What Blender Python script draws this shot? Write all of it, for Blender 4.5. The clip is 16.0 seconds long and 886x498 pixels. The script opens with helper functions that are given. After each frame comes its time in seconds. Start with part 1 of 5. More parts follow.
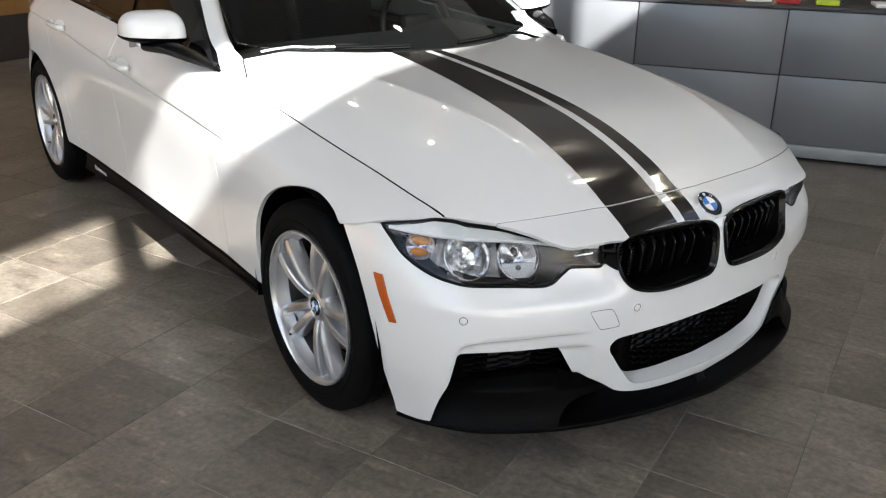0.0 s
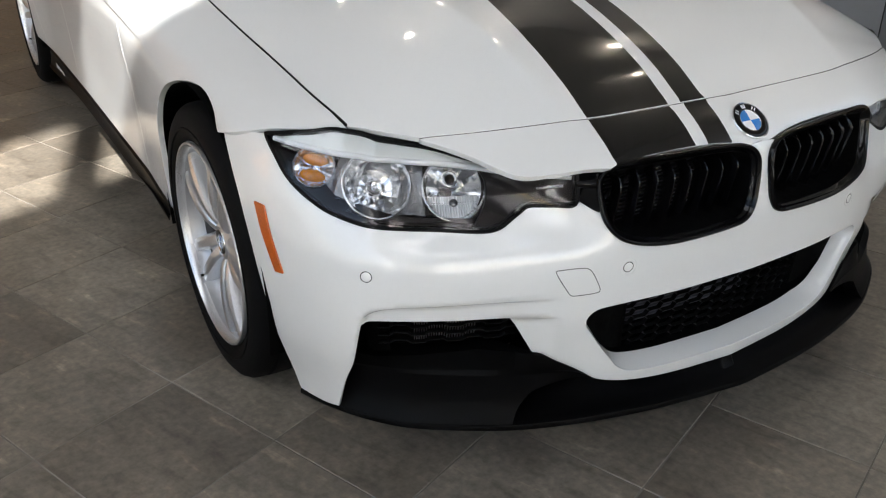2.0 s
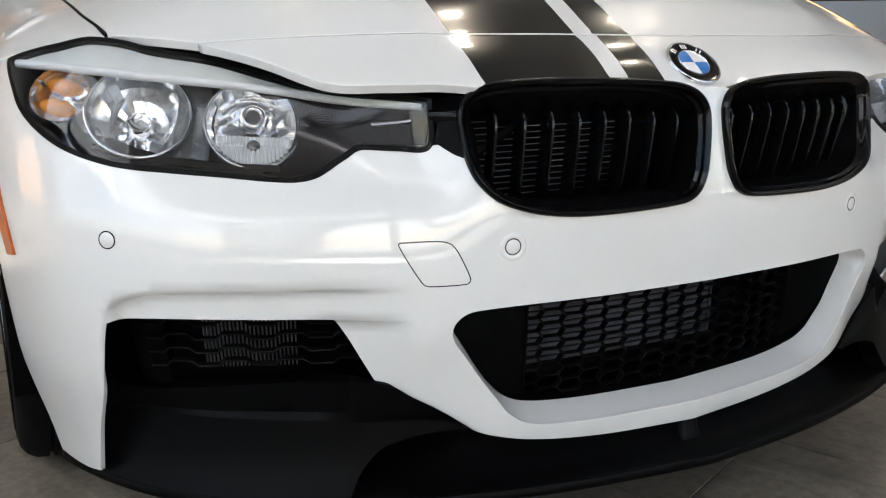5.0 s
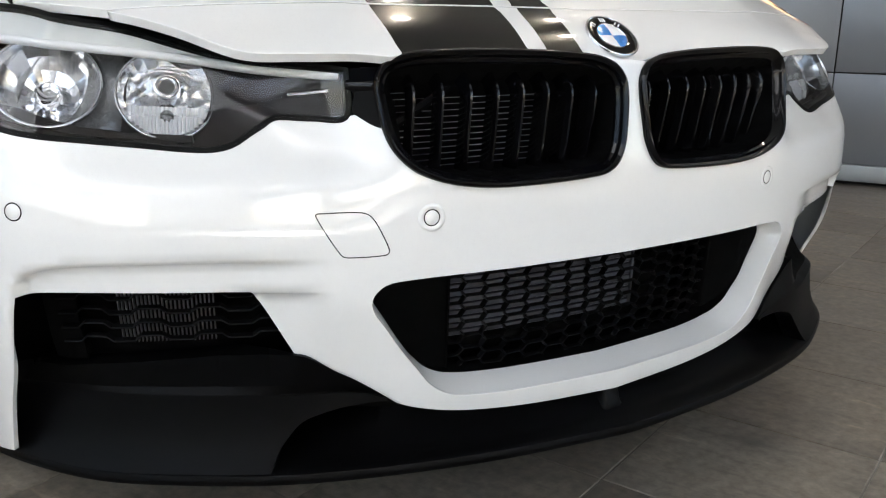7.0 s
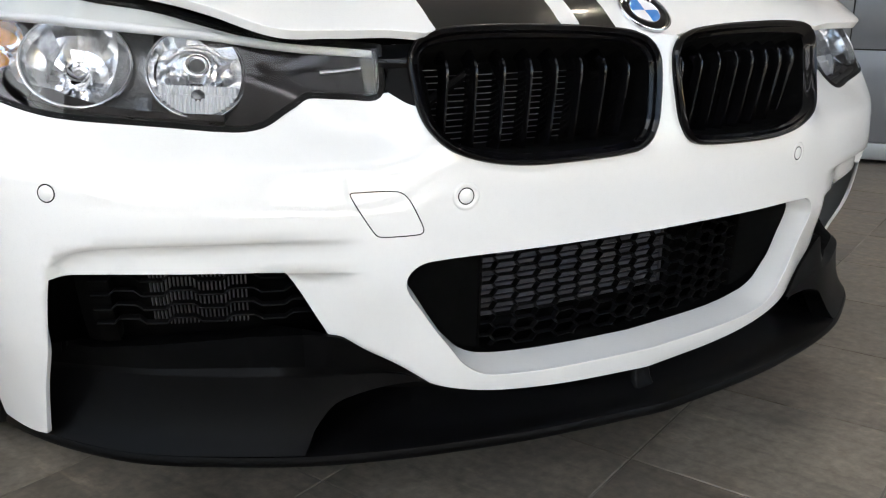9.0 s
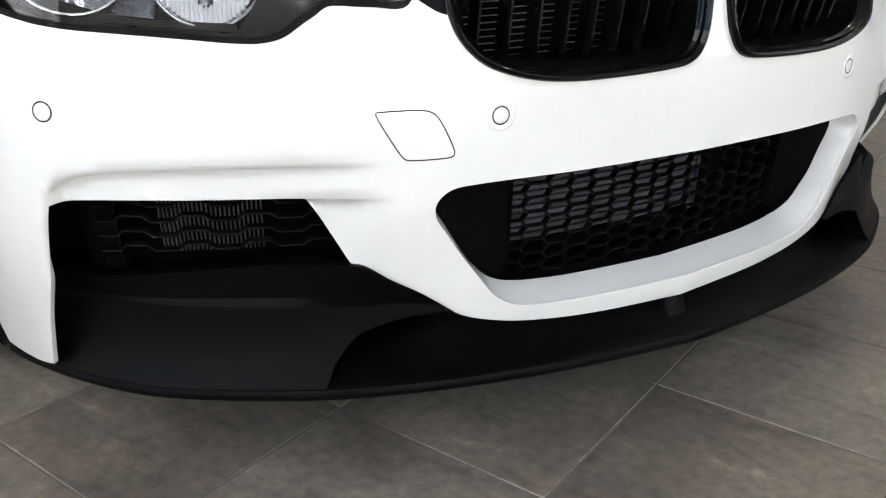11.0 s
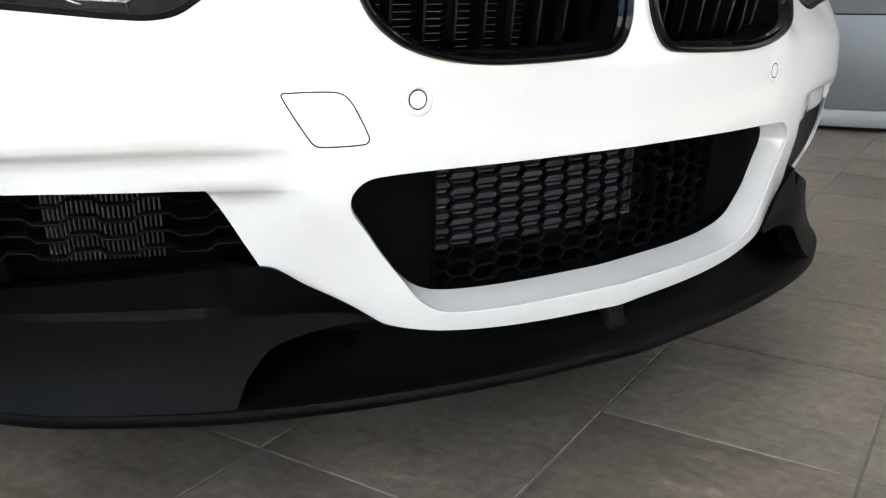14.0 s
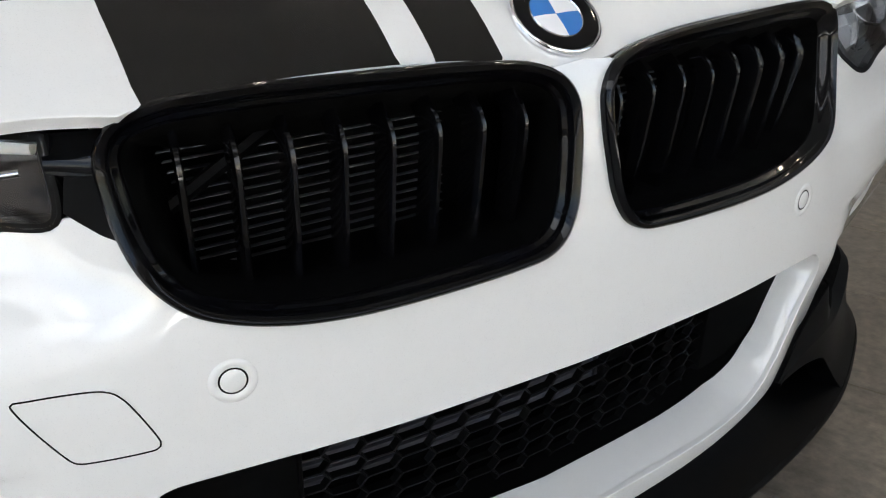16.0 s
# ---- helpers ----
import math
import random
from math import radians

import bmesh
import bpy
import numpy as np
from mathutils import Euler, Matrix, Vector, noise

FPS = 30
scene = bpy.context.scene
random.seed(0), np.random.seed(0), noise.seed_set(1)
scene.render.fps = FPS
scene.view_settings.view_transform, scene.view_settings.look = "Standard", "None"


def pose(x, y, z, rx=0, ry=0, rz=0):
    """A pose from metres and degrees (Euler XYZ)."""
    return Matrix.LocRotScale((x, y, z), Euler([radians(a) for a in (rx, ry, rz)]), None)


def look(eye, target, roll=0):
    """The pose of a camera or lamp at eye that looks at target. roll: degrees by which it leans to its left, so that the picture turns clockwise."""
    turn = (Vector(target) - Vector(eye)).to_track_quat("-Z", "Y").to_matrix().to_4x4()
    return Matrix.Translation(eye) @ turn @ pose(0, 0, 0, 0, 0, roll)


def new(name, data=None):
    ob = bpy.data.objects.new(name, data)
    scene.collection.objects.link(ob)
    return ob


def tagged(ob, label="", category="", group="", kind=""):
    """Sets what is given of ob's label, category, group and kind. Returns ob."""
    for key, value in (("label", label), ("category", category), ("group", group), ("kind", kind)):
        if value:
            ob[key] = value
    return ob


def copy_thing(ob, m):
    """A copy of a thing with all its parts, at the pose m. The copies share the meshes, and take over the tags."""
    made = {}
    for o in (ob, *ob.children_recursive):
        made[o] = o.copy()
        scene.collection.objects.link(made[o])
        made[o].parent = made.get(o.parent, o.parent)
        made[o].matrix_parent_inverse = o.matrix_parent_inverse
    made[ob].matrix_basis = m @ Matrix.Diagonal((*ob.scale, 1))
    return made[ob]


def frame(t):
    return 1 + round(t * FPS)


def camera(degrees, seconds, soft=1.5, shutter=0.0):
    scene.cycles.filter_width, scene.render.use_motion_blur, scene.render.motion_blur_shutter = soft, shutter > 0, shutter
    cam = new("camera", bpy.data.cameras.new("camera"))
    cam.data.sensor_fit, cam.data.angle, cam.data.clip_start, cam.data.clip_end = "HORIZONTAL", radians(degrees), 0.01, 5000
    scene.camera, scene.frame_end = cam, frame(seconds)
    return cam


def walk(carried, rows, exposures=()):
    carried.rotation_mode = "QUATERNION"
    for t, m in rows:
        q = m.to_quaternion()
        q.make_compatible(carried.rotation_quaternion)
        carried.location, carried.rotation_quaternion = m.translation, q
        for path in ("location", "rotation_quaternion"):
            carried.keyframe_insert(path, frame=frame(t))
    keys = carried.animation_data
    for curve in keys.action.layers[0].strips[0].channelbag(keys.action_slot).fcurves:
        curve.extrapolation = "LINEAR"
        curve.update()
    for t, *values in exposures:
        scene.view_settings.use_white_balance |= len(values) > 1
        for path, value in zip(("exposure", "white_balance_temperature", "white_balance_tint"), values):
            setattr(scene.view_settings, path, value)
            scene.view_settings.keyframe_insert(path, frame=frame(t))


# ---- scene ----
cam = camera(53.4, 16.0, 1.15)
PATH = [
    (0, (-2.001, -2.152, 1.513), (-0.875, -0.682, 0.756), 0.9),
    (0.5, (-1.895, -2.057, 1.496), (-0.801, -0.633, 0.615), 0.4),
    (1, (-1.733, -1.981, 1.441), (-0.698, -0.53, 0.533), 0.3),
    (1.5, (-1.525, -1.915, 1.379), (-0.563, -0.397, 0.501), 0.7),
    (2, (-1.337, -1.847, 1.262), (-0.424, -0.32, 0.348), 0.4),
    (2.5, (-1.201, -1.793, 1.179), (-0.271, -0.297, 0.232), 0.9),
    (3, (-1.091, -1.795, 1.089), (-0.145, -0.279, 0.189), 2.4),
    (5.5, (-0.879, -1.674, 0.734), (0.039, 0.045, 0.285), 0.1),
    (6, (-0.875, -1.68, 0.736), (0.064, 0.024, 0.271), 0.0),
    (6.5, (-0.863, -1.694, 0.738), (0.104, -0.016, 0.238), 0.3),
    (7, (-0.86, -1.707, 0.737), (0.16, -0.065, 0.223), 0.9),
    (7.5, (-0.864, -1.709, 0.739), (0.205, -0.102, 0.214), 1.3),
    (8, (-0.87, -1.712, 0.735), (0.194, -0.102, 0.21), 1.3),
    (8.5, (-0.887, -1.703, 0.729), (0.144, -0.072, 0.205), 0.9),
    (11, (-0.879, -1.587, 0.733), (0.1, -0.019, -0.032), 0.8),
    (11.5, (-0.866, -1.592, 0.711), (0.153, -0.063, -0.081), 0.9),
    (12, (-0.843, -1.589, 0.67), (0.201, -0.056, -0.08), 0.6),
    (12.5, (-0.826, -1.576, 0.626), (0.237, -0.017, -0.037), 0.2),
    (13, (-0.826, -1.575, 0.581), (0.255, 0.008, 0.013), -0.3),
    (13.5, (-0.828, -1.568, 0.583), (0.284, 0.005, 0.043), 0.6),
    (14, (-0.834, -1.57, 0.604), (0.286, -0.011, 0.042), 0.1),
    (14.5, (-0.825, -1.561, 0.692), (0.299, 0.002, 0.149), -1.2),
    (15, (-0.779, -1.518, 0.839), (0.393, -0.034, 0.189), -0.3),
    (15.5, (-0.602, -1.41, 0.853), (0.504, 0.082, 0.11), -0.0),
    (16, (-0.465, -1.326, 0.838), (0.498, 0.216, 0.004), -0.8),
]
EXPOSURES = [(0, 2.24, 6450, 10), (3, 2.20, 6480, 10), (5.5, 2.50, 6480, 10), (8.5, 2.74, 6520, 10), (11, 3.00, 6520, 10), (12.5, 3.06, 6600, 10), (14, 3.05, 6520, 10), (15, 2.85, 6500, 10), (16, 2.52, 6480, 10)]
walk(cam, [(t, look(eye, target, roll)) for t, eye, target, roll in PATH], EXPOSURES)

# -- light: a low sun over the added canopy slab, the sky, and the glass front's daylight --
SUN_WAY = Vector((.256, .967, -.643)).normalized()
world = bpy.data.worlds.new("sky")
scene.world = world
world.use_nodes = True
_wn = world.node_tree
_sky = _wn.nodes.new("ShaderNodeTexSky")
_sky.sky_type, _sky.sun_disc = "NISHITA", False
_sky.sun_elevation = math.asin(-SUN_WAY.z)
_sky.sun_rotation = math.atan2(-SUN_WAY.x, -SUN_WAY.y)
_wn.links.new(_sky.outputs[0], _wn.nodes["Background"].inputs["Color"])
_wn.nodes["Background"].inputs["Strength"].default_value = .06
_sl = bpy.data.lights.new("sun", "SUN")
_sl.energy, _sl.angle, _sl.color = 5.0, radians(.6), (1, .98, .95)
_so = new("sun", _sl)
_so.matrix_world = SUN_WAY.to_track_quat("-Z", "Y").to_matrix().to_4x4()
# room axes: E1 along the glass front and the tiles, E2 into the room
E1, E2 = Vector((.9265, .3765, 0)), Vector((-.3765, .9265, 0))
FRONT_Q, P0 = -4.4, -6.5


def room(p, q, z=0.0):
    return E1 * p + E2 * q + Vector((0, 0, z))


ROOM_TURN = Matrix.Rotation(radians(22.1), 4, "Z")


def daylight(name, p, q, z, w, h, watts, way, color=(.92, .953, 1.0)):
    l = bpy.data.lights.new(name, "AREA")
    l.shape, l.size, l.size_y, l.energy, l.color = "RECTANGLE", w, h, watts, color
    o = new(name, l)
    at = room(p, q, z)
    o.matrix_world = Matrix.Translation(at) @ Vector(way).to_track_quat("-Z", "Y").to_matrix().to_4x4()


for p, watts in ((-5.4, 2.1), (-3.6, .32), (-1.8, .2), (0.0, .2), (1.8, .32), (3.6, .65)):
    daylight("window_daylight", p, FRONT_Q + .12, 1.95, 1.5, 3.0, watts, E2)
daylight("clerestory_daylight", .5, FRONT_Q + .05, 5.125, 13.0, .55, 2.7, E2 - Vector((0, 0, .6)))
# side glazing: area lamps for the daylight, strong above, weak below
for q, watts in ((-3.5, 6.4), (-1.8, 7.2), (-.1, 8.8), (1.6, 10.4), (3.3, 11.8), (5.0, 11.8)):
    daylight("side_sky_daylight", P0 + .12, q, 6.0, 1.5, 3.4, watts, E1)
    daylight("side_window_daylight", P0 + .12, q, 2.2, 1.5, 3.4, 1.0, E1)


# -- materials --
def nodes_of(name):
    m = bpy.data.materials.new(name)
    m.use_nodes = True
    nt = m.node_tree
    return m, nt, nt.nodes["Principled BSDF"]


def link(nt, a, b):
    nt.links.new(a, b)


def noise_tex(nt, scale, detail=4.0, rough=0.55, coords="Object"):
    tc, tx = nt.nodes.new("ShaderNodeTexCoord"), nt.nodes.new("ShaderNodeTexNoise")
    tx.inputs["Scale"].default_value, tx.inputs["Detail"].default_value = scale, detail
    tx.inputs["Roughness"].default_value = rough
    link(nt, tc.outputs[coords], tx.inputs["Vector"])
    return tx


def ramp(nt, src, stops):
    r = nt.nodes.new("ShaderNodeValToRGB")
    for i, (p, c) in enumerate(stops):
        e = r.color_ramp.elements[i] if i < 2 else r.color_ramp.elements.new(p)
        e.position, e.color = p, (*c, 1) if len(c) == 3 else c
    link(nt, src, r.inputs["Fac"])
    return r


def bump(nt, bsdf, src, strength, dist):
    b = nt.nodes.new("ShaderNodeBump")
    b.inputs["Strength"].default_value, b.inputs["Distance"].default_value = strength, dist
    link(nt, src, b.inputs["Height"])
    link(nt, b.outputs["Normal"], bsdf.inputs["Normal"])


def surface(name, color, rough, metal=0.0, coat=0.0, grain=0.0, scale=60.0, vary=0.12, spec=0.5, bump_d=0.0004, coat_rough=0.03):
    """A plain material: a base colour with a little drift, and a fine grain in gloss and relief."""
    m, nt, b = nodes_of(name)
    n = noise_tex(nt, scale * 0.12, 3)
    lo, hi = [c * (1 - vary) for c in color], [min(1, c * (1 + vary * .5)) for c in color]
    link(nt, ramp(nt, n.outputs["Fac"], [(.3, lo), (.7, hi)]).outputs["Color"], b.inputs["Base Color"])
    b.inputs["Metallic"].default_value = metal
    b.inputs["Specular IOR Level"].default_value = spec
    b.inputs["Coat Weight"].default_value, b.inputs["Coat Roughness"].default_value = coat, coat_rough
    f = noise_tex(nt, scale, 5)
    link(nt, ramp(nt, f.outputs["Fac"], [(.3, [max(.02, rough * .85)] * 3), (.7, [min(1, rough * 1.15)] * 3)]).outputs["Color"], b.inputs["Roughness"])
    if grain:
        bump(nt, b, f.outputs["Fac"], grain, bump_d)
    return m


M = {}
M["paint"] = surface("white_paint", (.745, .748, .735), .30, coat=1.0, scale=900, vary=.01, grain=0)
M["paint"].node_tree.nodes["Principled BSDF"].inputs["Coat IOR"].default_value = 1.7
M["stripe"] = surface("satin_black_film", (.007, .0065, .006), .16, scale=300, vary=.1, coat=.5, coat_rough=.05, spec=.25)
M["gloss"] = surface("gloss_black_plastic", (.0025, .0025, .003), .08, coat=.3, scale=200, vary=.05, coat_rough=.02, spec=.12)
M["lip"] = surface("matte_black_plastic", (.0022, .0022, .0024), .42, grain=.08, scale=1400, vary=.08, spec=.066, bump_d=.0002)
M["black"] = surface("textured_black_plastic", (.004, .004, .0042), .5, grain=.15, scale=900, vary=.1, spec=.07)
M["grille"] = surface("grille_black_plastic", (.003, .003, .0034), .15, scale=400, vary=.08, spec=.11)
M["slat"] = surface("gloss_black_slat", (.003, .003, .0034), .14, scale=400, vary=.08, spec=.42)
# for liners and hollows alike; the hollows' shade is put into this black
M["void"] = surface("dark_liner_and_hollow", (.002, .002, .002), .9, scale=60, spec=.04)
M["rubber"] = surface("tyre_rubber", (.0035, .0035, .0037), .72, grain=.2, scale=700, vary=.15, spec=.09)
M["alloy"] = surface("silver_alloy", (.64, .645, .66), .29, metal=.85, coat=.3, scale=700, vary=.03, coat_rough=.12)
# two darker copies of the rim alloy: shade inside the wheel as colour
M["alloy_shaded"] = surface("shaded_alloy", (.42, .425, .44), .38, metal=.6, scale=500, vary=.06)
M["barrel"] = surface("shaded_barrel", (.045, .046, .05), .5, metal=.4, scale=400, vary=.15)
M["steel"] = surface("brake_steel", (.09, .088, .088), .38, metal=1.0, scale=300, vary=.15)
M["caliper"] = surface("dark_caliper", (.05, .07, .10), .4, coat=.4, scale=200)
M["fin"] = surface("radiator_aluminium", (.27, .27, .28), .36, metal=.9, scale=400, vary=.15)
M["cooler"] = surface("intercooler_aluminium", (.046, .048, .060), .5, metal=.3, scale=300, vary=.2)
M["chrome"] = surface("chrome", (.85, .86, .88), .06, metal=1.0, scale=300, vary=.02)
M["reflector"] = surface("faceted_reflector", (.94, .95, .97), .13, metal=.92, scale=90, vary=.03, grain=.12, bump_d=.001)
M["satin_reflector"] = surface("satin_reflector", (.92, .93, .95), .28, metal=.35, scale=3000, vary=.02)
M["bezel"] = surface("gloss_dark_bezel", (.013, .010, .010), .3, scale=40, vary=.05, spec=.12)
M["guide"] = surface("white_light_guide", (.92, .92, .91), .45, scale=900, vary=.02)
M["lamp_wall"] = surface("satin_grey_lamp_wall", (.22, .224, .23), .26, metal=.75, scale=800, vary=.06)
M["brow"] = surface("satin_silver_trim", (.80, .81, .78), .34, metal=.1, scale=500, vary=.04)
M["badge_blue"] = surface("badge_blue", (.02, .17, .52), .2, coat=1.0, scale=300, vary=.05)
M["badge_white"] = surface("badge_white", (.82, .83, .85), .2, coat=1.0, scale=300, vary=.02)
# black of real seals, and of the lines that stand in for shaded gaps
M["seal_and_gap"] = surface("black_seal_and_gap", (.004, .004, .004), .55, scale=500, spec=.08)
M["cabin"] = surface("dark_cabin_trim", (.007, .007, .0075), .75, grain=.2, scale=500, vary=.15, spec=.2)
M["paper"] = surface("white_paper", (.78, .78, .76), .7, scale=200, vary=.03)
M["ink"] = surface("grey_print", (.10, .10, .11), .7, scale=200)


def amber_material(name, color, rough):
    m, nt, b = nodes_of(name)
    n = noise_tex(nt, 260, 2)
    link(nt, ramp(nt, n.outputs["Fac"], [(.35, [c * .75 for c in color]), (.65, color)]).outputs["Color"], b.inputs["Base Color"])
    b.inputs["Roughness"].default_value, b.inputs["Coat Weight"].default_value = rough, .35
    bump(nt, b, n.outputs["Fac"], .15, .0006)
    return m


M["marker"] = amber_material("amber_reflex", (.52, .095, .003), .35)
M["amber"] = amber_material("amber_bulb", (.85, .30, .02), .15)


def glass_material(name, tint, ior=1.52):
    """Thin pane: clear with a tint, mirror-like at a slant."""
    m = bpy.data.materials.new(name)
    m.use_nodes = True
    nt = m.node_tree
    nt.nodes.remove(nt.nodes["Principled BSDF"])
    tr, gl, mx, fr = (nt.nodes.new(k) for k in ("ShaderNodeBsdfTransparent", "ShaderNodeBsdfGlossy", "ShaderNodeMixShader", "ShaderNodeFresnel"))
    tr.inputs["Color"].default_value = (*tint, 1)
    gl.inputs["Roughness"].default_value, fr.inputs["IOR"].default_value = .015, ior
    n = noise_tex(nt, 3.0, 2)
    link(nt, ramp(nt, n.outputs["Fac"], [(.3, (.010,) * 3), (.7, (.02,) * 3)]).outputs["Color"], gl.inputs["Roughness"])
    link(nt, fr.outputs[0], mx.inputs[0])
    link(nt, tr.outputs[0], mx.inputs[1])
    link(nt, gl.outputs[0], mx.inputs[2])
    link(nt, mx.outputs[0], nt.nodes["Material Output"].inputs["Surface"])
    return m


# both faces of the thick cover reflect, hence the high index
M["lens"] = glass_material("clear_lens", (.94, .95, .96), 1.58)
M["glass"] = glass_material("tinted_glass", (.30, .34, .33))
M["pane"] = glass_material("window_glass", (.955, .955, .96))


def tile_material():
    """Grey slate tile: each piece has its own tone, with cloudy stains, pale veins and a satin polish."""
    m, nt, b = nodes_of("slate_tile")
    info = nt.nodes.new("ShaderNodeObjectInfo")
    tc = nt.nodes.new("ShaderNodeTexCoord")
    geo = nt.nodes.new("ShaderNodeNewGeometry")
    off = nt.nodes.new("ShaderNodeVectorMath")
    off.operation = "MULTIPLY_ADD"
    off.inputs[1].default_value = (7, 7, 0)
    link(nt, info.outputs["Random"], off.inputs[0])
    link(nt, geo.outputs["Position"], off.inputs[2])
    def tex(scale, detail, stretch=None):
        t = nt.nodes.new("ShaderNodeTexNoise")
        t.inputs["Scale"].default_value, t.inputs["Detail"].default_value, t.inputs["Roughness"].default_value = scale, detail, .62
        src = off.outputs[0]
        if stretch:
            mp = nt.nodes.new("ShaderNodeMapping")
            mp.vector_type = "TEXTURE"
            mp.inputs["Scale"].default_value, mp.inputs["Rotation"].default_value = stretch, (0, 0, radians(22.1))
            link(nt, src, mp.inputs["Vector"])
            src = mp.outputs[0]
        link(nt, src, t.inputs["Vector"])
        return t
    cloud, streak, fine = tex(3.2, 8), tex(13, 9, (.6, 2.4, 1)), tex(48, 9)
    base = ramp(nt, info.outputs["Random"], [(0, (.132, .114, .092)), (.45, (.170, .148, .120)), (.8, (.190, .167, .136)), (1, (.214, .190, .157))])
    base.color_ramp.interpolation = "LINEAR"
    def mul(a, c, f, kind="MULTIPLY"):
        x = nt.nodes.new("ShaderNodeMix")
        x.data_type, x.blend_type = "RGBA", kind
        x.inputs[0].default_value = f
        link(nt, a, x.inputs[6])
        link(nt, c, x.inputs[7])
        return x.outputs[2]
    c = mul(base.outputs["Color"], ramp(nt, cloud.outputs["Fac"], [(.33, (.66, .64, .62)), (.50, (.95, .95, .94)), (.68, (1.35, 1.32, 1.27))]).outputs["Color"], .85)
    c = mul(c, ramp(nt, streak.outputs["Fac"], [(.34, (.32, .28, .24)), (.46, (.96, .95, .94)), (.56, (1.02, 1.0, .98)), (.62, (1.35, 1.3, 1.24)), (.70, (2.6, 2.45, 2.25))]).outputs["Color"], .5)
    c = mul(c, ramp(nt, fine.outputs["Fac"], [(.32, (.62, .60, .58)), (.50, (1.0, 1.0, 1.0)), (.68, (1.42, 1.40, 1.36))]).outputs["Color"], .7)
    link(nt, c, b.inputs["Base Color"])
    link(nt, ramp(nt, streak.outputs["Fac"], [(.3, (.30,) * 3), (.7, (.45,) * 3)]).outputs["Color"], b.inputs["Roughness"])
    b.inputs["Specular IOR Level"].default_value = .6
    bump(nt, b, streak.outputs["Fac"], .12, .002)
    return m


M["tile"] = tile_material()
M["grout"] = surface("pale_grout", (.18, .172, .158), .85, grain=.3, scale=300, vary=.2)
_g = M["grout"].node_tree
link(_g, ramp(_g, noise_tex(_g, 1.7, 3).outputs["Fac"], [(.40, (.15, .134, .112)), (.56, (.24, .225, .20)), (.66, (.40, .385, .355))]).outputs["Color"], _g.nodes["Principled BSDF"].inputs["Base Color"])
M["panel"] = surface("grey_metal_panel", (.158, .166, .175), .36, metal=.25, scale=40, vary=.02, coat=.1)
M["plinth"] = surface("pale_metal_plinth", (.26, .275, .28), .35, metal=.25, scale=20, vary=.06)
M["toe"] = surface("black_toe_recess", (.01, .01, .011), .7, scale=60)
M["counter"] = surface("dark_counter_top", (.025, .025, .028), .4, scale=40)
M["wall"] = surface("pale_plaster_wall", (.44, .44, .44), .8, grain=.15, scale=120, vary=.05)
M["ceiling"] = surface("grey_ceiling_tile", (.40, .40, .39), .85, grain=.2, scale=200, vary=.04)
M["dark_wall"] = surface("dark_brown_wall", (.045, .038, .034), .6, scale=20, vary=.2)
M["wood"] = surface("amber_wood_panel", (.34, .17, .05), .45, scale=30, vary=.25, coat=.2)
M["frame_metal"] = surface("dark_window_frame", (.05, .05, .055), .4, metal=.5, scale=60)
M["red"] = surface("red_cover", (.45, .03, .03), .5, scale=100)
M["lime"] = surface("lime_plastic", (.50, .62, .03), .5, scale=100)
M["concrete"] = surface("pale_concrete", (.42, .41, .39), .85, grain=.3, scale=40, vary=.15)


def lamp_material(name, color, power):
    m = bpy.data.materials.new(name)
    m.use_nodes = True
    nt = m.node_tree
    nt.nodes.remove(nt.nodes["Principled BSDF"])
    e = nt.nodes.new("ShaderNodeEmission")
    e.inputs["Color"].default_value, e.inputs["Strength"].default_value = (*color, 1), power
    link(nt, e.outputs[0], nt.nodes["Material Output"].inputs["Surface"])
    return m


M["lamp"] = lamp_material("warm_lamp", (1.0, .86, .68), 27)
# -- smooth curves and the car's surfaces (origin under the front axle, nose towards -y) --
def pchip(xs, ys, q):
    """Monotone cubic through the knots, evaluated at q; straight beyond the ends."""
    xs, ys, q = np.asarray(xs, float), np.asarray(ys, float), np.asarray(q, float)
    h, d = np.diff(xs), np.diff(ys) / np.diff(xs)
    m = np.zeros(len(xs))
    m[0], m[-1] = d[0], d[-1]
    for i in range(1, len(xs) - 1):
        if d[i - 1] * d[i] > 0:
            w1, w2 = 2 * h[i] + h[i - 1], h[i] + 2 * h[i - 1]
            m[i] = (w1 + w2) / (w1 / d[i - 1] + w2 / d[i])
    k = np.clip(np.searchsorted(xs, q) - 1, 0, len(xs) - 2)
    t = np.clip((q - xs[k]) / h[k], 0, 1)
    v = ((1 + 2 * t) * (1 - t) ** 2 * ys[k] + t * (1 - t) ** 2 * h[k] * m[k]
         + t * t * (3 - 2 * t) * ys[k + 1] + t * t * (t - 1) * h[k] * m[k + 1])
    return v + np.where(q < xs[0], (q - xs[0]) * m[0], 0) + np.where(q > xs[-1], (q - xs[-1]) * m[-1], 0)


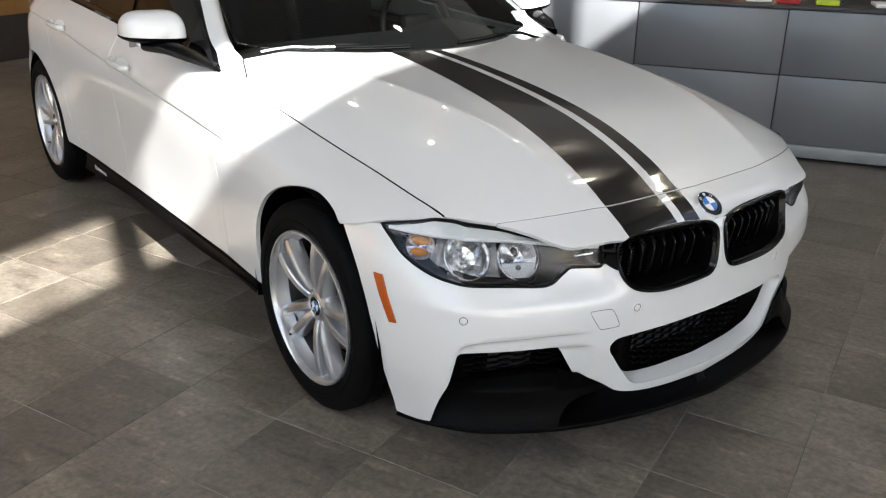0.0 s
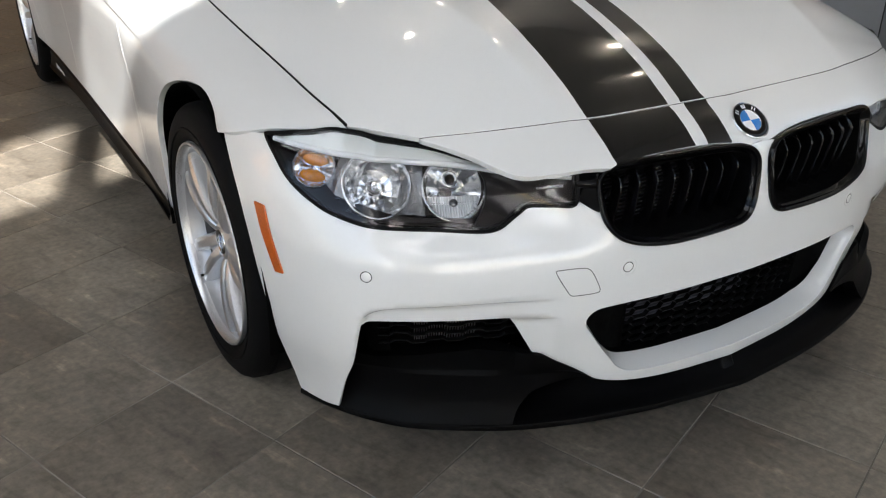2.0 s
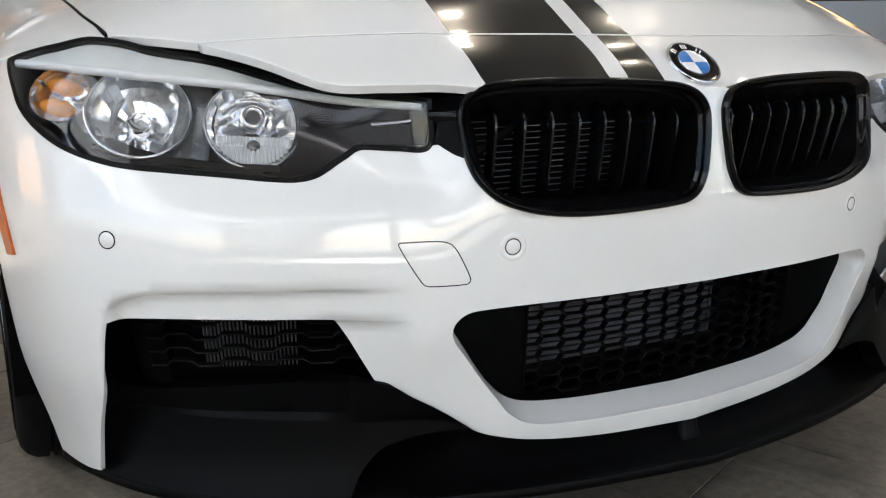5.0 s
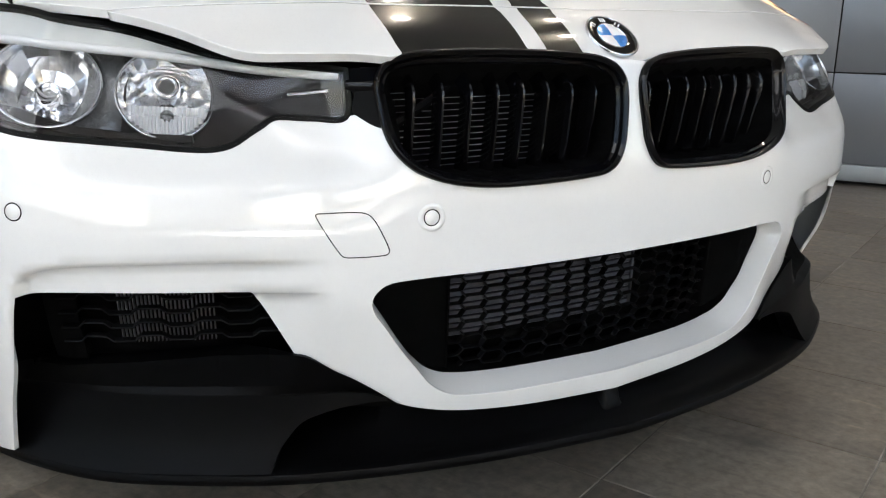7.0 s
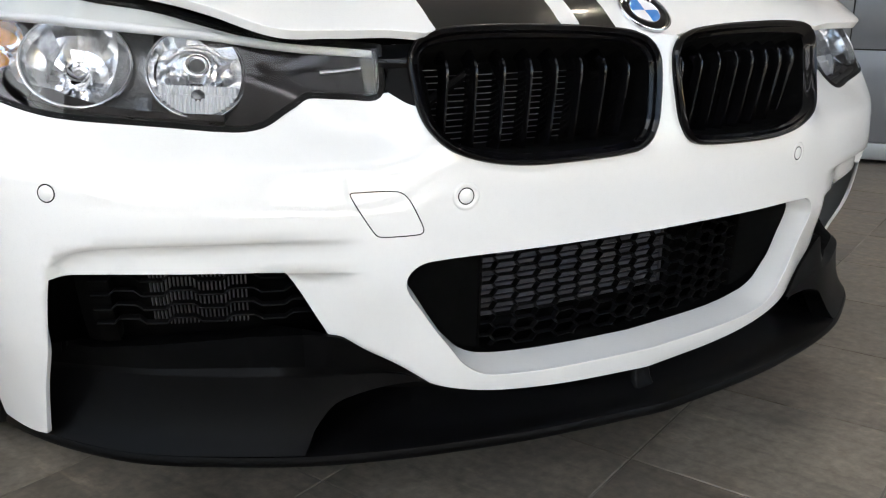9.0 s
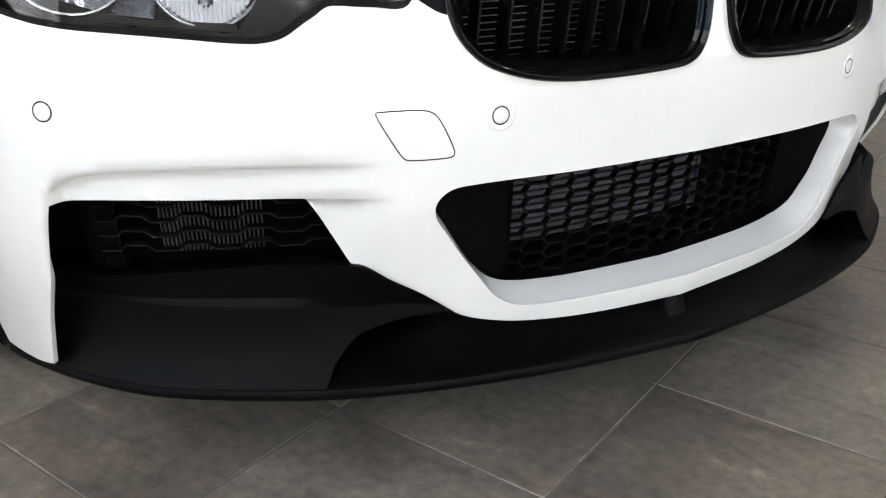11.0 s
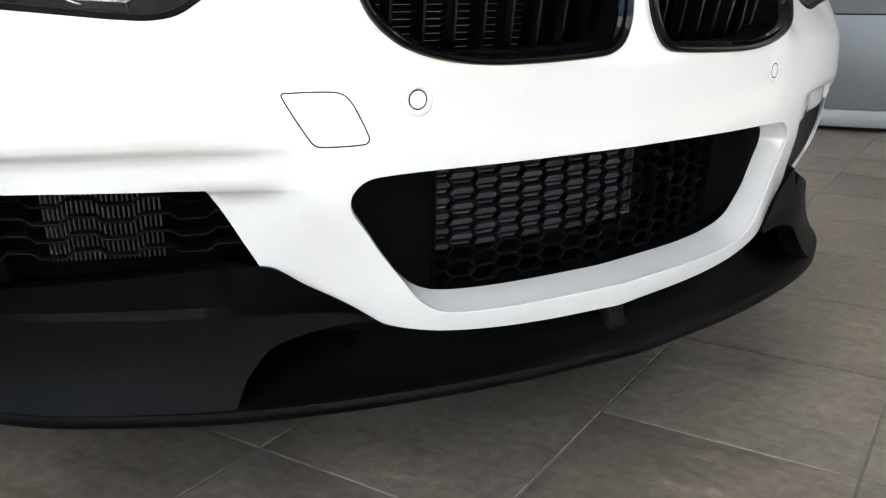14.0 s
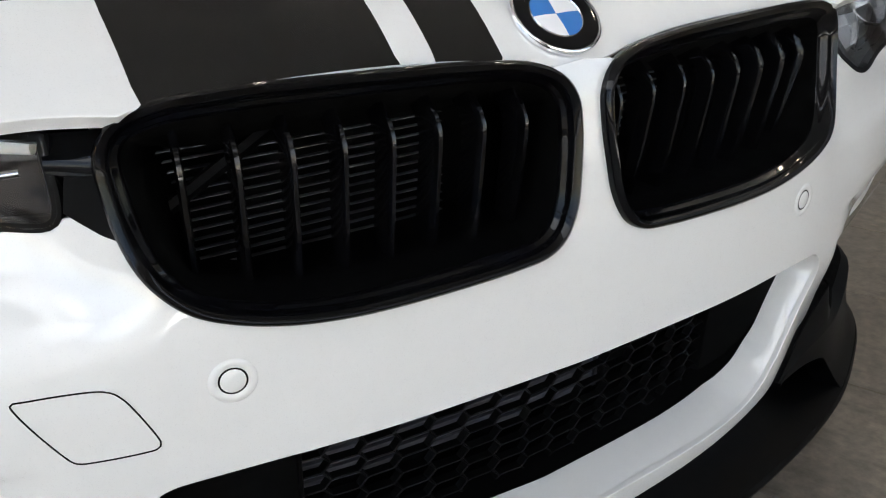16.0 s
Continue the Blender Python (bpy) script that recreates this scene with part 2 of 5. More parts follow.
class Table:
    """A smooth surface over (u, v) from columns of values, kept as a fine grid."""

    def __init__(self, rows, us, columns, span_u, span_v, n=240, smooth=0):
        self.u, self.v = np.linspace(*span_u, n), np.linspace(*span_v, n)
        lines = np.array([pchip(rows, c, self.v) for c in columns])
        self.g = np.array([pchip(us, lines[:, j], self.u) for j in range(n)]).T
        for _ in range(smooth):
            p = np.pad(self.g, ((1, 1), (0, 0)), "edge")
            p = np.pad((p[:-2] + 2 * p[1:-1] + p[2:]) / 4, ((0, 0), (1, 1)), "edge")
            self.g = (p[:, :-2] + 2 * p[:, 1:-1] + p[:, 2:]) / 4

    def __call__(self, u, v):
        n = len(self.u) - 1
        a = np.clip((np.asarray(u, float) - self.u[0]) / (self.u[-1] - self.u[0]) * n, 0, n - 1e-6)
        b = np.clip((np.asarray(v, float) - self.v[0]) / (self.v[-1] - self.v[0]) * n, 0, n - 1e-6)
        i, j = a.astype(int), b.astype(int)
        a, b = a - i, b - j
        cubic = lambda t: (-.5 * t + t * t - .5 * t ** 3, 1 - 2.5 * t * t + 1.5 * t ** 3, .5 * t + 2 * t * t - 1.5 * t ** 3, -.5 * t * t + .5 * t ** 3)
        wa, wb = cubic(a), cubic(b)
        out = 0
        for k in range(4):
            row = np.clip(i + k - 1, 0, n)
            for m in range(4):
                out = out + wa[k] * wb[m] * self.g[row, np.clip(j + m - 1, 0, n)]
        return out


PLAN_X = [0, .17, .32, .45, .60, .70, .77, .82, .853, .873, .886, .893]
PLAN_Y = [-.822, -.815, -.796, -.764, -.712, -.665, -.615, -.545, -.46, -.38, -.25, -.08]
PLAN_S = np.concatenate([[0], np.cumsum(np.hypot(np.diff(PLAN_X), np.diff(PLAN_Y)))])
S_OF = lambda x: float(np.interp(x, PLAN_X, PLAN_S))
_plan = np.linspace(0, PLAN_S[-1], 700)
_px, _py = pchip(PLAN_S, PLAN_X, _plan), pchip(PLAN_S, PLAN_Y, _plan)
for _ in range(60):
    _px[1:-1], _py[1:-1] = (_px[:-2] + 2 * _px[1:-1] + _px[2:]) / 4, (_py[:-2] + 2 * _py[1:-1] + _py[2:]) / 4
    _py[0] = _py[1]
_nx, _ny = -np.gradient(_py, _plan), np.gradient(_px, _plan)
_nx[0] = 0
FRONT_Z = [.17, .22, .26, .33, .40, .47, .53, .58, .62, .67, .70, .74]
INSET = Table(FRONT_Z, [S_OF(a) for a in (0, .33, .43, .62, .77, .86, .893)], [
    [.020, .006, .002, 0, 0, 0, 0, .006, .012, .022, .035, .075],
    [.035, .018, .010, .004, 0, 0, 0, .006, .012, .022, .038, .085],
    [.060, .045, .030, .014, 0, 0, .006, .040, .050, .055, .070, .105],
    [.075, .058, .045, .02, .002, 0, .006, .042, .068, .088, .105, .135],
    [.055, .045, .035, .015, .004, 0, .002, .020, .043, .072, .092, .125],
    [.045, .035, .025, .010, .003, 0, 0, .005, .011, .028, .043, .072],
    [.035, .025, .015, .006, .002, 0, 0, 0, 0, .003, .012, .035]],
    (0, PLAN_S[-1]), (.15, .76), smooth=14)


def front(s, z, extra=0.0):
    """The nose: s along the bumper from the middle (minus: the car's right), z up, extra: inwards."""
    s, z = np.asarray(s, float), np.asarray(z, float)
    a = np.abs(s)
    x, y = np.interp(a, _plan, _px), np.interp(a, _plan, _py)
    nx, ny = np.interp(a, _plan, _nx), np.interp(a, _plan, _ny)
    d = INSET(a, z) + extra
    return np.stack([np.sign(s) * (x + nx * d), y + ny * d, z + 0 * s], -1)


HOOD_Y = [-.80, -.74, -.68, -.60, -.48, -.36, -.24, 0, .30, .50, .80]
HOOD_MID = [.672, .722, .757, .803, .851, .886, .910, .942, .968, .978, .99]
HOOD_EDGE = [.60, .63, .655, .69, .742, .768, .786, .812, .846, .872, .92]


def hood_z(x, y):
    x, y = np.abs(np.asarray(x, float)), np.asarray(y, float)
    mid, edge = pchip(HOOD_Y, HOOD_MID, y), pchip(HOOD_Y, HOOD_EDGE, y)
    ridge = .36 + .20 * np.clip((y + .8) / 1.5, 0, 1)
    return mid - (mid - edge) * (x / .735) ** (3.0 + 1.7 * np.clip((y + .58) / .45, 0, 1)) + .016 * np.exp(-np.sqrt((x - ridge) ** 2 + .007 ** 2) / .075) * np.clip((y + .75) / .3, 0, 1)


SIDE_Z = [.18, .30, .45, .58, .68, .74, .79, .84, .89, .94, 1.0]
FENDER_SIDES = [
    (-.50, [.76, .79, .82, .83, .80, .728, .62, .50, .40, .30, .20]),
    (-.37, [.80, .83, .855, .868, .858, .795, .700, .58, .46, .36, .25]),
    (-.24, [.83, .86, .884, .888, .884, .828, .735, .63, .52, .42, .30]),
    (0, [.86, .885, .892, .893, .886, .855, .780, .675, .57, .46, .33]),
    (.30, [.85, .870, .880, .886, .887, .878, .842, .750, .64, .54, .42]),
    (.45, [.848, .864, .873, .880, .885, .882, .862, .793, .690, .58, .46]),
    (.60, [.845, .858, .866, .874, .883, .886, .878, .840, .752, .665, .56]),
    (.66, [.845, .857, .864, .873, .882, .887, .883, .862, .825, .785, .70]),
]
REAR_SIDES = [
    (.74, [.845, .857, .864, .873, .882, .887, .884, .866, .836, .785, .70]),
    (1.2, [.845, .857, .862, .871, .882, .888, .889, .876, .850, .810, .75]),
    (2.0, [.850, .862, .867, .874, .883, .890, .894, .892, .873, .838, .78]),
    (2.81, [.880, .897, .903, .904, .904, .903, .901, .897, .882, .850, .785]),
    (3.05, [.855, .872, .880, .878, .868, .860, .854, .848, .835, .805, .745]),
    (3.2, [.820, .838, .846, .842, .830, .820, .812, .806, .792, .765, .71]),
    (3.6, [.720, .740, .750, .745, .735, .725, .716, .710, .700, .675, .62]),
    (3.85, [.56, .60, .63, .64, .645, .645, .643, .64, .63, .60, .55]),
]
_sides = FENDER_SIDES + REAR_SIDES
SIDE = Table(SIDE_Z, [c[0] for c in _sides], [c[1] for c in _sides], (-.5, 3.85), (.16, 1.02), 400)


def crease(y):
    """Height of the sharp line along the doors."""
    return pchip([.30, .44, .55, .92, 1.37, 1.98, 2.35, 3.6], [.735, .746, .757, .785, .813, .857, .885, .93], y)


def hood_rim(y):
    """Half-width of the opening for the hood."""
    return pchip([-.50, -.44, -.38, -.285, 0], [.7255, .7305, .7345, .7375, .739], np.minimum(y, 0))


def flank(y, z):
    """The car's right side: half-width over y and z."""
    y, z = np.asarray(y, float), np.asarray(z, float)
    rim = hood_rim(y)
    edge = hood_z(rim - .003, y) - .0025
    fix = (rim - SIDE(y, edge)) * np.clip((z - edge + .10) / .10, 0, 1.2) ** 2 * np.clip((.62 - y) / .06, 0, 1)
    low = crease(y) - z
    soft = np.clip(low / .013, 0, 1)
    cut = .0075 * soft * soft * (3 - 2 * soft) * np.exp(-np.clip(low, 0, 1) / .05) * np.clip((y - .30) / .35, 0, 1)
    return np.stack([-(SIDE(y, z) + fix - cut), y + 0 * z, z + 0 * y], -1)


# -- mesh tools --
def curve(points, step=.006, closed=False):
    """A smooth line through the points, evenly resampled; a third entry of 1 makes a sharp corner."""
    pts = [np.array(p[:2], float) for p in points]
    sharp = [len(p) > 2 and p[2] == 1 for p in points]
    n, out = len(pts), []
    for i in range(n if closed else n - 1):
        j = (i + 1) % n
        a, b = pts[i], pts[j]
        pa = pts[(i - 1) % n] if (closed or i > 0) and not sharp[i] else 2 * a - b
        pb = pts[(j + 1) % n] if (closed or j < n - 1) and not sharp[j] else 2 * b - a
        L = np.linalg.norm(b - a)
        la, lb = max(np.linalg.norm(a - pa), 1e-6), max(np.linalg.norm(pb - b), 1e-6)
        ma = ((a - pa) / la * L + (b - a)) / (1 + L / la) * 1.0 if not sharp[i] else (b - a)
        mb = ((pb - b) / lb * L + (b - a)) / (1 + L / lb) * 1.0 if not sharp[j] else (b - a)
        for k in range(max(1, round(L / step))):
            t = k / max(1, round(L / step))
            out.append((2 * t ** 3 - 3 * t ** 2 + 1) * a + (t ** 3 - 2 * t ** 2 + t) * ma + (3 * t ** 2 - 2 * t ** 3) * b + (t ** 3 - t ** 2) * mb)
    if not closed:
        out.append(pts[-1])
    return np.array(out)


def both(half):
    """A closed outline from its half with u < 0 that starts and ends on the middle line."""
    half = np.asarray(half)
    other = half[::-1] * (-1, 1)
    return np.concatenate([half, other[1:-1]])


def inside(poly, q):
    x, y = q[:, 0], q[:, 1]
    px, py = poly[:, 0], poly[:, 1]
    c = np.zeros(len(q), bool)
    j = len(poly) - 1
    for i in range(len(poly)):
        hit = ((py[i] > y) != (py[j] > y)) & (x < (px[j] - px[i]) * (y - py[i]) / (py[j] - py[i] + 1e-12) + px[i])
        c ^= hit
        j = i
    return c


def near(line, q, d, closed=True):
    a = line
    b = np.roll(line, -1, 0) if closed else line[1:]
    a = a[:len(b)]
    out = np.zeros(len(q), bool)
    for s in range(0, len(q), 2000):
        p = q[s:s + 2000, None]
        ab = b - a
        t = np.clip(((p - a) * ab).sum(-1) / ((ab * ab).sum(-1) + 1e-12), 0, 1)
        out[s:s + 2000] = (((p - a - t[..., None] * ab) ** 2).sum(-1).min(1) < d * d)
    return out


def normals_at(fn, q, flip, e=.003):
    du = fn(q[:, 0] + e, q[:, 1]) - fn(q[:, 0] - e, q[:, 1])
    dv = fn(q[:, 0], q[:, 1] + e) - fn(q[:, 0], q[:, 1] - e)
    n = np.cross(du, dv) * (-1 if flip else 1)
    return n / (np.linalg.norm(n, axis=1)[:, None] + 1e-12)


def put_mesh(name, verts, faces, mat, parent=None, label="", normals=None, smooth=True):
    me = bpy.data.meshes.new(name)
    me.from_pydata([tuple(map(float, v)) for v in verts], [], [tuple(map(int, f)) for f in faces])
    me.materials.append(mat)
    if smooth:
        me.shade_smooth()
    if normals is not None:
        me.normals_split_custom_set_from_vertices([tuple(map(float, n)) for n in normals])
    ob = new(name, me)
    if parent is not None:
        ob.parent = parent
    return tagged(ob, label)


def part(name, bm, mat, parent=None, label="", smooth=None):
    """One bmesh as one mesh object; smooth: the angle below which edges are rounded."""
    me = bpy.data.meshes.new(name)
    bmesh.ops.recalc_face_normals(bm, faces=bm.faces)
    if smooth is not None:
        for e in bm.edges:
            e.smooth = len(e.link_faces) == 2 and e.calc_face_angle(0) < radians(smooth)
    bm.to_mesh(me)
    bm.free()
    if smooth is not None:
        me.shade_smooth()
    me.materials.append(mat)
    ob = new(name, me)
    if parent is not None:
        ob.parent = parent
    return tagged(ob, label)


def empty(name, label, category, at=(0, 0, 0), group="", kind=""):
    ob = new(name)
    ob.location = at
    return tagged(ob, label, category, group, kind)


def sheet(name, outline, fn, mat, parent=None, label="", holes=(), step=.014, flip=False, edge=.010, lines=(), hole_edge=None, inlays=()):
    """A curved panel: the region of (u, v) inside the outline, without the holes, laid on fn(u, v), its rims turned inwards by edge."""
    from mathutils.geometry import delaunay_2d_cdt
    loops = [np.asarray(outline)] + [np.asarray(h) for h in holes]
    lo, hi = loops[0].min(0), loops[0].max(0)
    gu, gv = np.meshgrid(np.arange(lo[0] + step * .37, hi[0], step), np.arange(lo[1] + step * .41, hi[1], step), indexing="ij")
    gu[:, ::2] += step * .25
    q = np.stack([gu.ravel(), gv.ravel()], -1)
    ok = inside(loops[0], q)
    for h in loops[1:]:
        ok &= ~inside(h, q)
    for l in loops:
        ok[ok] = ~near(l, q[ok], step * .5)
    for l in lines:
        ok[ok] = ~near(l, q[ok], step * .3, False)
    q = q[ok]
    pts, edges, base = [], [], 0
    for l in loops:
        pts += [tuple(p) for p in l]
        edges += [(base + i, base + (i + 1) % len(l)) for i in range(len(l))]
        base += len(l)
    for l in lines:
        pts += [tuple(p) for p in l]
        edges += [(base + i, base + i + 1) for i in range(len(l) - 1)]
        base += len(l)
    pts += [tuple(p) for p in q]
    v2, _, tris, *_ = delaunay_2d_cdt([Vector(p) for p in pts], edges, [], 0, 1e-7)
    v2 = np.array([tuple(p) for p in v2])
    tris = np.array([t for t in tris if len(t) == 3])
    mid = v2[tris].mean(1)
    ok = inside(loops[0], mid)
    for h in loops[1:]:
        ok &= ~inside(h, mid)
    tris = tris[ok]
    v3, nn = fn(v2[:, 0], v2[:, 1]), normals_at(fn, v2, flip)
    fn_n = np.cross(v3[tris[:, 1]] - v3[tris[:, 0]], v3[tris[:, 2]] - v3[tris[:, 0]])
    bad = (fn_n * nn[tris].mean(1)).sum(-1) < 0
    tris[bad] = tris[bad][:, ::-1]
    mid = v2[tris].mean(1)
    keep, films = np.ones(len(tris), bool), []
    for loop, film_mat, film_label in inlays:
        sel = inside(np.asarray(loop), mid) & keep
        keep &= ~sel
        films.append((tris[sel], film_mat, film_label))
    verts, norms, faces = [v3], [nn], [tuple(t) for t in tris[keep]]
    count = len(v3)
    for k, l in enumerate(loops):
        depth = edge if k == 0 or hole_edge is None else hole_edge
        if not depth:
            continue
        p3, n3 = fn(l[:, 0], l[:, 1]), normals_at(fn, l, flip)
        tan = np.roll(p3, -1, 0) - np.roll(p3, 1, 0)
        out = np.cross(tan, n3)
        out /= np.linalg.norm(out, axis=1)[:, None] + 1e-12
        area = (l[:, 0] * np.roll(l[:, 1], -1) - np.roll(l[:, 0], -1) * l[:, 1]).sum()
        if (area < 0) != flip:
            out = -out
        if k:
            out = -out
        r = min(.0012, depth / 3)
        rings = [(p3, n3), (p3 + out * r * .7 - n3 * r * .3, n3 + out), (p3 + out * r - n3 * r, out), (p3 + out * r - n3 * depth, out)]
        m = len(l)
        for ring, nr in rings:
            verts.append(ring)
            norms.append(nr / (np.linalg.norm(nr, axis=1)[:, None] + 1e-12))
        for g in range(len(rings) - 1):
            a, b = count + g * m, count + (g + 1) * m
            for i in range(m):
                j = (i + 1) % m
                pa, pb, pc = rings[g][0][i], rings[g][0][j], rings[g + 1][0][i]
                quad = (a + i, a + j, b + j, b + i)
                faces.append(quad if np.dot(np.cross(pb - pa, pc - pa), out[i]) >= 0 else quad[::-1])
        count += len(rings) * m
    ob = put_mesh(name, np.concatenate(verts), faces, mat, parent, label, np.concatenate(norms))
    for tri, film_mat, film_label in films:
        used, inv = np.unique(tri, return_inverse=True)
        put_mesh("stripe", v3[used] + nn[used] * .0002, inv.reshape(-1, 3), film_mat, ob, film_label, nn[used])
    return ob


def band(name, rings, mat, parent=None, label="", closed=True, cap=False, smooth=35):
    """A skin over successive rings of points."""
    bm = bmesh.new()
    rows = [[bm.verts.new(tuple(map(float, p))) for p in r] for r in rings]
    for a, b in zip(rows, rows[1:]):
        n = len(a)
        for i in range(n if closed else n - 1):
            j = (i + 1) % n
            bm.faces.new((a[i], a[j], b[j], b[i]))
    if cap:
        for r in (rows[0], rows[-1]):
            bm.faces.new(r)
    return part(name, bm, mat, parent, label, smooth)


def tube(name, path, radius, mat, parent=None, label="", sides=8, closed=False, squash=1.0):
    """A round bar along a path of points."""
    path = [Vector(p) for p in path]
    rad = radius if hasattr(radius, "__len__") else [radius] * len(path)
    rings, up = [], Vector((0, 0, 1))
    n = len(path)
    for i, p in enumerate(path):
        t = (path[(i + 1) % n] - path[i - 1]) if closed or 0 < i < n - 1 else (path[1] - path[0] if i == 0 else path[-1] - path[-2])
        t.normalize()
        a = t.cross(up if abs(t.z) < .95 else Vector((1, 0, 0))).normalized()
        b = t.cross(a)
        rings.append([p + rad[i] * (math.cos(k) * a + squash * math.sin(k) * b) for k in (2 * math.pi * j / sides for j in range(sides))])
    if closed:
        rings.append(rings[0])
    ob = band(name, rings, mat, parent, label, True, not closed, 50)
    return ob


def lathe(name, profile, n, mat, parent=None, label="", smooth=40, closed=False):
    """A turned body round the x axis from (x, r) pairs."""
    rings = [[(x, r * math.cos(2 * math.pi * k / n), r * math.sin(2 * math.pi * k / n)) for k in range(n)] for x, r in profile]
    if closed:
        rings.append(rings[0])
    return band(name, rings, mat, parent, label, True, False, smooth)


def block(name, size, at, mat, parent=None, label="", bevel=.004, rot=None, segments=2):
    """A box with softened edges."""
    bm = bmesh.new()
    bmesh.ops.create_cube(bm, size=1)
    bmesh.ops.scale(bm, vec=size, verts=bm.verts)
    if bevel:
        bmesh.ops.bevel(bm, geom=list(bm.edges), offset=bevel, segments=segments, affect="EDGES", profile=.5)
    m = Matrix.Translation(at) @ (rot or Matrix())
    bmesh.ops.transform(bm, matrix=m, verts=bm.verts)
    return part(name, bm, mat, parent, label, 40)


# -- the showroom --
def room_box(name, p0, p1, q0, q1, z0, z1, mat, label="", category="", kind="structure", bevel=0):
    size = (p1 - p0, q1 - q0, z1 - z0)
    ob = block(name, size, ((p0 + p1) / 2, (q0 + q1) / 2, (z0 + z1) / 2), mat, None, label, bevel)
    ob.matrix_world = ROOM_TURN
    return tagged(ob, label, category, "", kind)


P1, Q1, CEIL = 7.5, 9.5, 8.0
room_box("ground", -60, 60, -60, 60, -.30, -.10, M["concrete"], "pale concrete ground outside the showroom", "ground")
room_box("ceiling", P0, P1, FRONT_Q, Q1, CEIL, CEIL + .2, M["ceiling"], "grey showroom ceiling", "ceiling")
room_box("wall_back", P0 - .2, P1 + .2, Q1, Q1 + .2, -.1, CEIL, M["wall"], "pale plaster back wall of the showroom", "wall")
room_box("wall_east", P1, P1 + .2, FRONT_Q, Q1, -.1, CEIL, M["wall"], "pale plaster end wall of the showroom", "wall")
# glass front: sill, band above the glass, clerestory strip, side piers
room_box("wall_front_sill", P0, P1, FRONT_Q - .15, FRONT_Q, -.1, .25, M["wall"], "low sill under the glass front", "wall")
# out of view; the edges of these two set the strip of sun
room_box("wall_front_band", P0, P1, FRONT_Q - .15, FRONT_Q, 3.55, 4.815, M["wall"], "plain band above the glass front", "wall")
room_box("wall_front_top", P0, P1, FRONT_Q - .15, FRONT_Q, 5.44, CEIL, M["wall"], "top strip of the glass front", "wall")
# bars added out of view; the first parts the sun patch on the floor
for p in (-4.97, -1.49, 1.99, 5.47):
    room_box("trim", p - .045, p + .045, FRONT_Q - .15, FRONT_Q - .02, 4.815, 5.44, M["frame_metal"], "dark bar added in the unseen high strip window to split the sun patch", "mullion")
# unseen slab, added so that no sun enters through the lower front panes
room_box("canopy", P0 - 2, P1 + 2, FRONT_Q - 4.4, FRONT_Q - .15, 4.6, 4.75, M["concrete"], "unseen flat slab added to keep the sun off the lower glass", "canopy")
# another unseen slab: holds the sun back from the upper side panes
room_box("side_canopy", P0 - 4.15, P0 - .15, FRONT_Q - .15, Q1, 7.85, 8.05, M["concrete"], "unseen flat slab added to limit the sun through the side glazing", "canopy")
room_box("wall_west_sill", P0 - .15, P0, FRONT_Q, Q1, -.1, .25, M["wall"], "low sill under the side glazing", "wall")
room_box("wall_west_top", P0 - .15, P0, FRONT_Q, Q1, 7.80, CEIL, M["wall"], "plain wall above the side glazing", "wall")
room_box("wall_west_rear", P0 - .15, P0, 5.92, Q1, .25, 7.80, M["wall"], "plain wall beside the side glazing", "wall")


def glazing(name, count, start, pitch, along_p, top_z, label):
    """A row of tall panes in dark frames, with a transom where they are tall."""
    top = empty(name, label, "window", kind="structure")
    high, mid = top_z - .25, (top_z + .25) / 2
    turn = lambda a, b, c: (a, b, c) if along_p else (b, a, c)
    depth = FRONT_Q - .07 if along_p else P0 - .07
    for i in range(count + 1):
        a = start + i * pitch
        block("window_frame", turn(.07, .10, high), turn(a, depth, mid), M["frame_metal"], top, "", .004)
        if i < count:
            pane = block("pane", turn(pitch - .07, .012, high), turn(a + pitch / 2, depth, mid), M["pane"], top, "", 0)
            pane.visible_shadow = False
            if top_z > 4:
                block("transom", turn(pitch - .07, .09, .07), turn(a + pitch / 2, depth, 3.5), M["frame_metal"], top, "", .004)
    top.matrix_world = ROOM_TURN
    return top


glazing("window_1", 8, P0 + .03, 1.7425, True, 3.55, "tall glass front in dark metal frames")
glazing("window_2", 6, FRONT_Q + .03, 1.714, False, 7.80, "tall side glazing in dark metal frames")

# grey panelled counter wall
WALL_P, WALL_W = Vector((2.87, .75, 0)), Vector((.545, -.838, 0)).normalized()
WALL_TURN = Matrix.Translation(WALL_P) @ Matrix.Rotation(math.atan2(WALL_W.y, WALL_W.x), 4, "Z")


# -- the car: painted body --
car = empty("car", "white sedan with black hood stripes parked on slate floor tiles", "car")


def s_at(y):
    """Way along the nose to where its outline reaches y."""
    return float(np.interp(y, _py, _plan))


def step01(t):
    t = np.clip(t, 0, 1)
    return t * t * (3 - 2 * t)


LEDGE_S, LEDGE_Z = [.42, .474, .579, .656, .721, .767, .790, .806, .83], [.4535, .454, .4558, .456, .455, .4505, .444, .434, .40]
PILLAR_Z, PILLAR_S = [.16, .18, .25, .32, .41, .45], [.893, .888, .860, .835, .815, .806]


def recess(s, z):
    """The step above the corner air inlet and the hollow behind its outer post."""
    a = np.abs(s)
    depth = .018 * step01((a - .43) / .14)
    top = step01((pchip(LEDGE_S, LEDGE_Z, a) - z) / .013)
    post = step01((pchip(PILLAR_Z, PILLAR_S, z) + .003 - a) / .012)
    low = .0105 * step01((.4095 - z) / .006) * step01((a - .43) / .07) * step01((.66 - a) / .05) * step01((z - .30) / .09)
    return depth * top * post * step01((z - .28) / .05 + .2) + low


def nose(s, z):
    return front(s, z, recess(s, z))


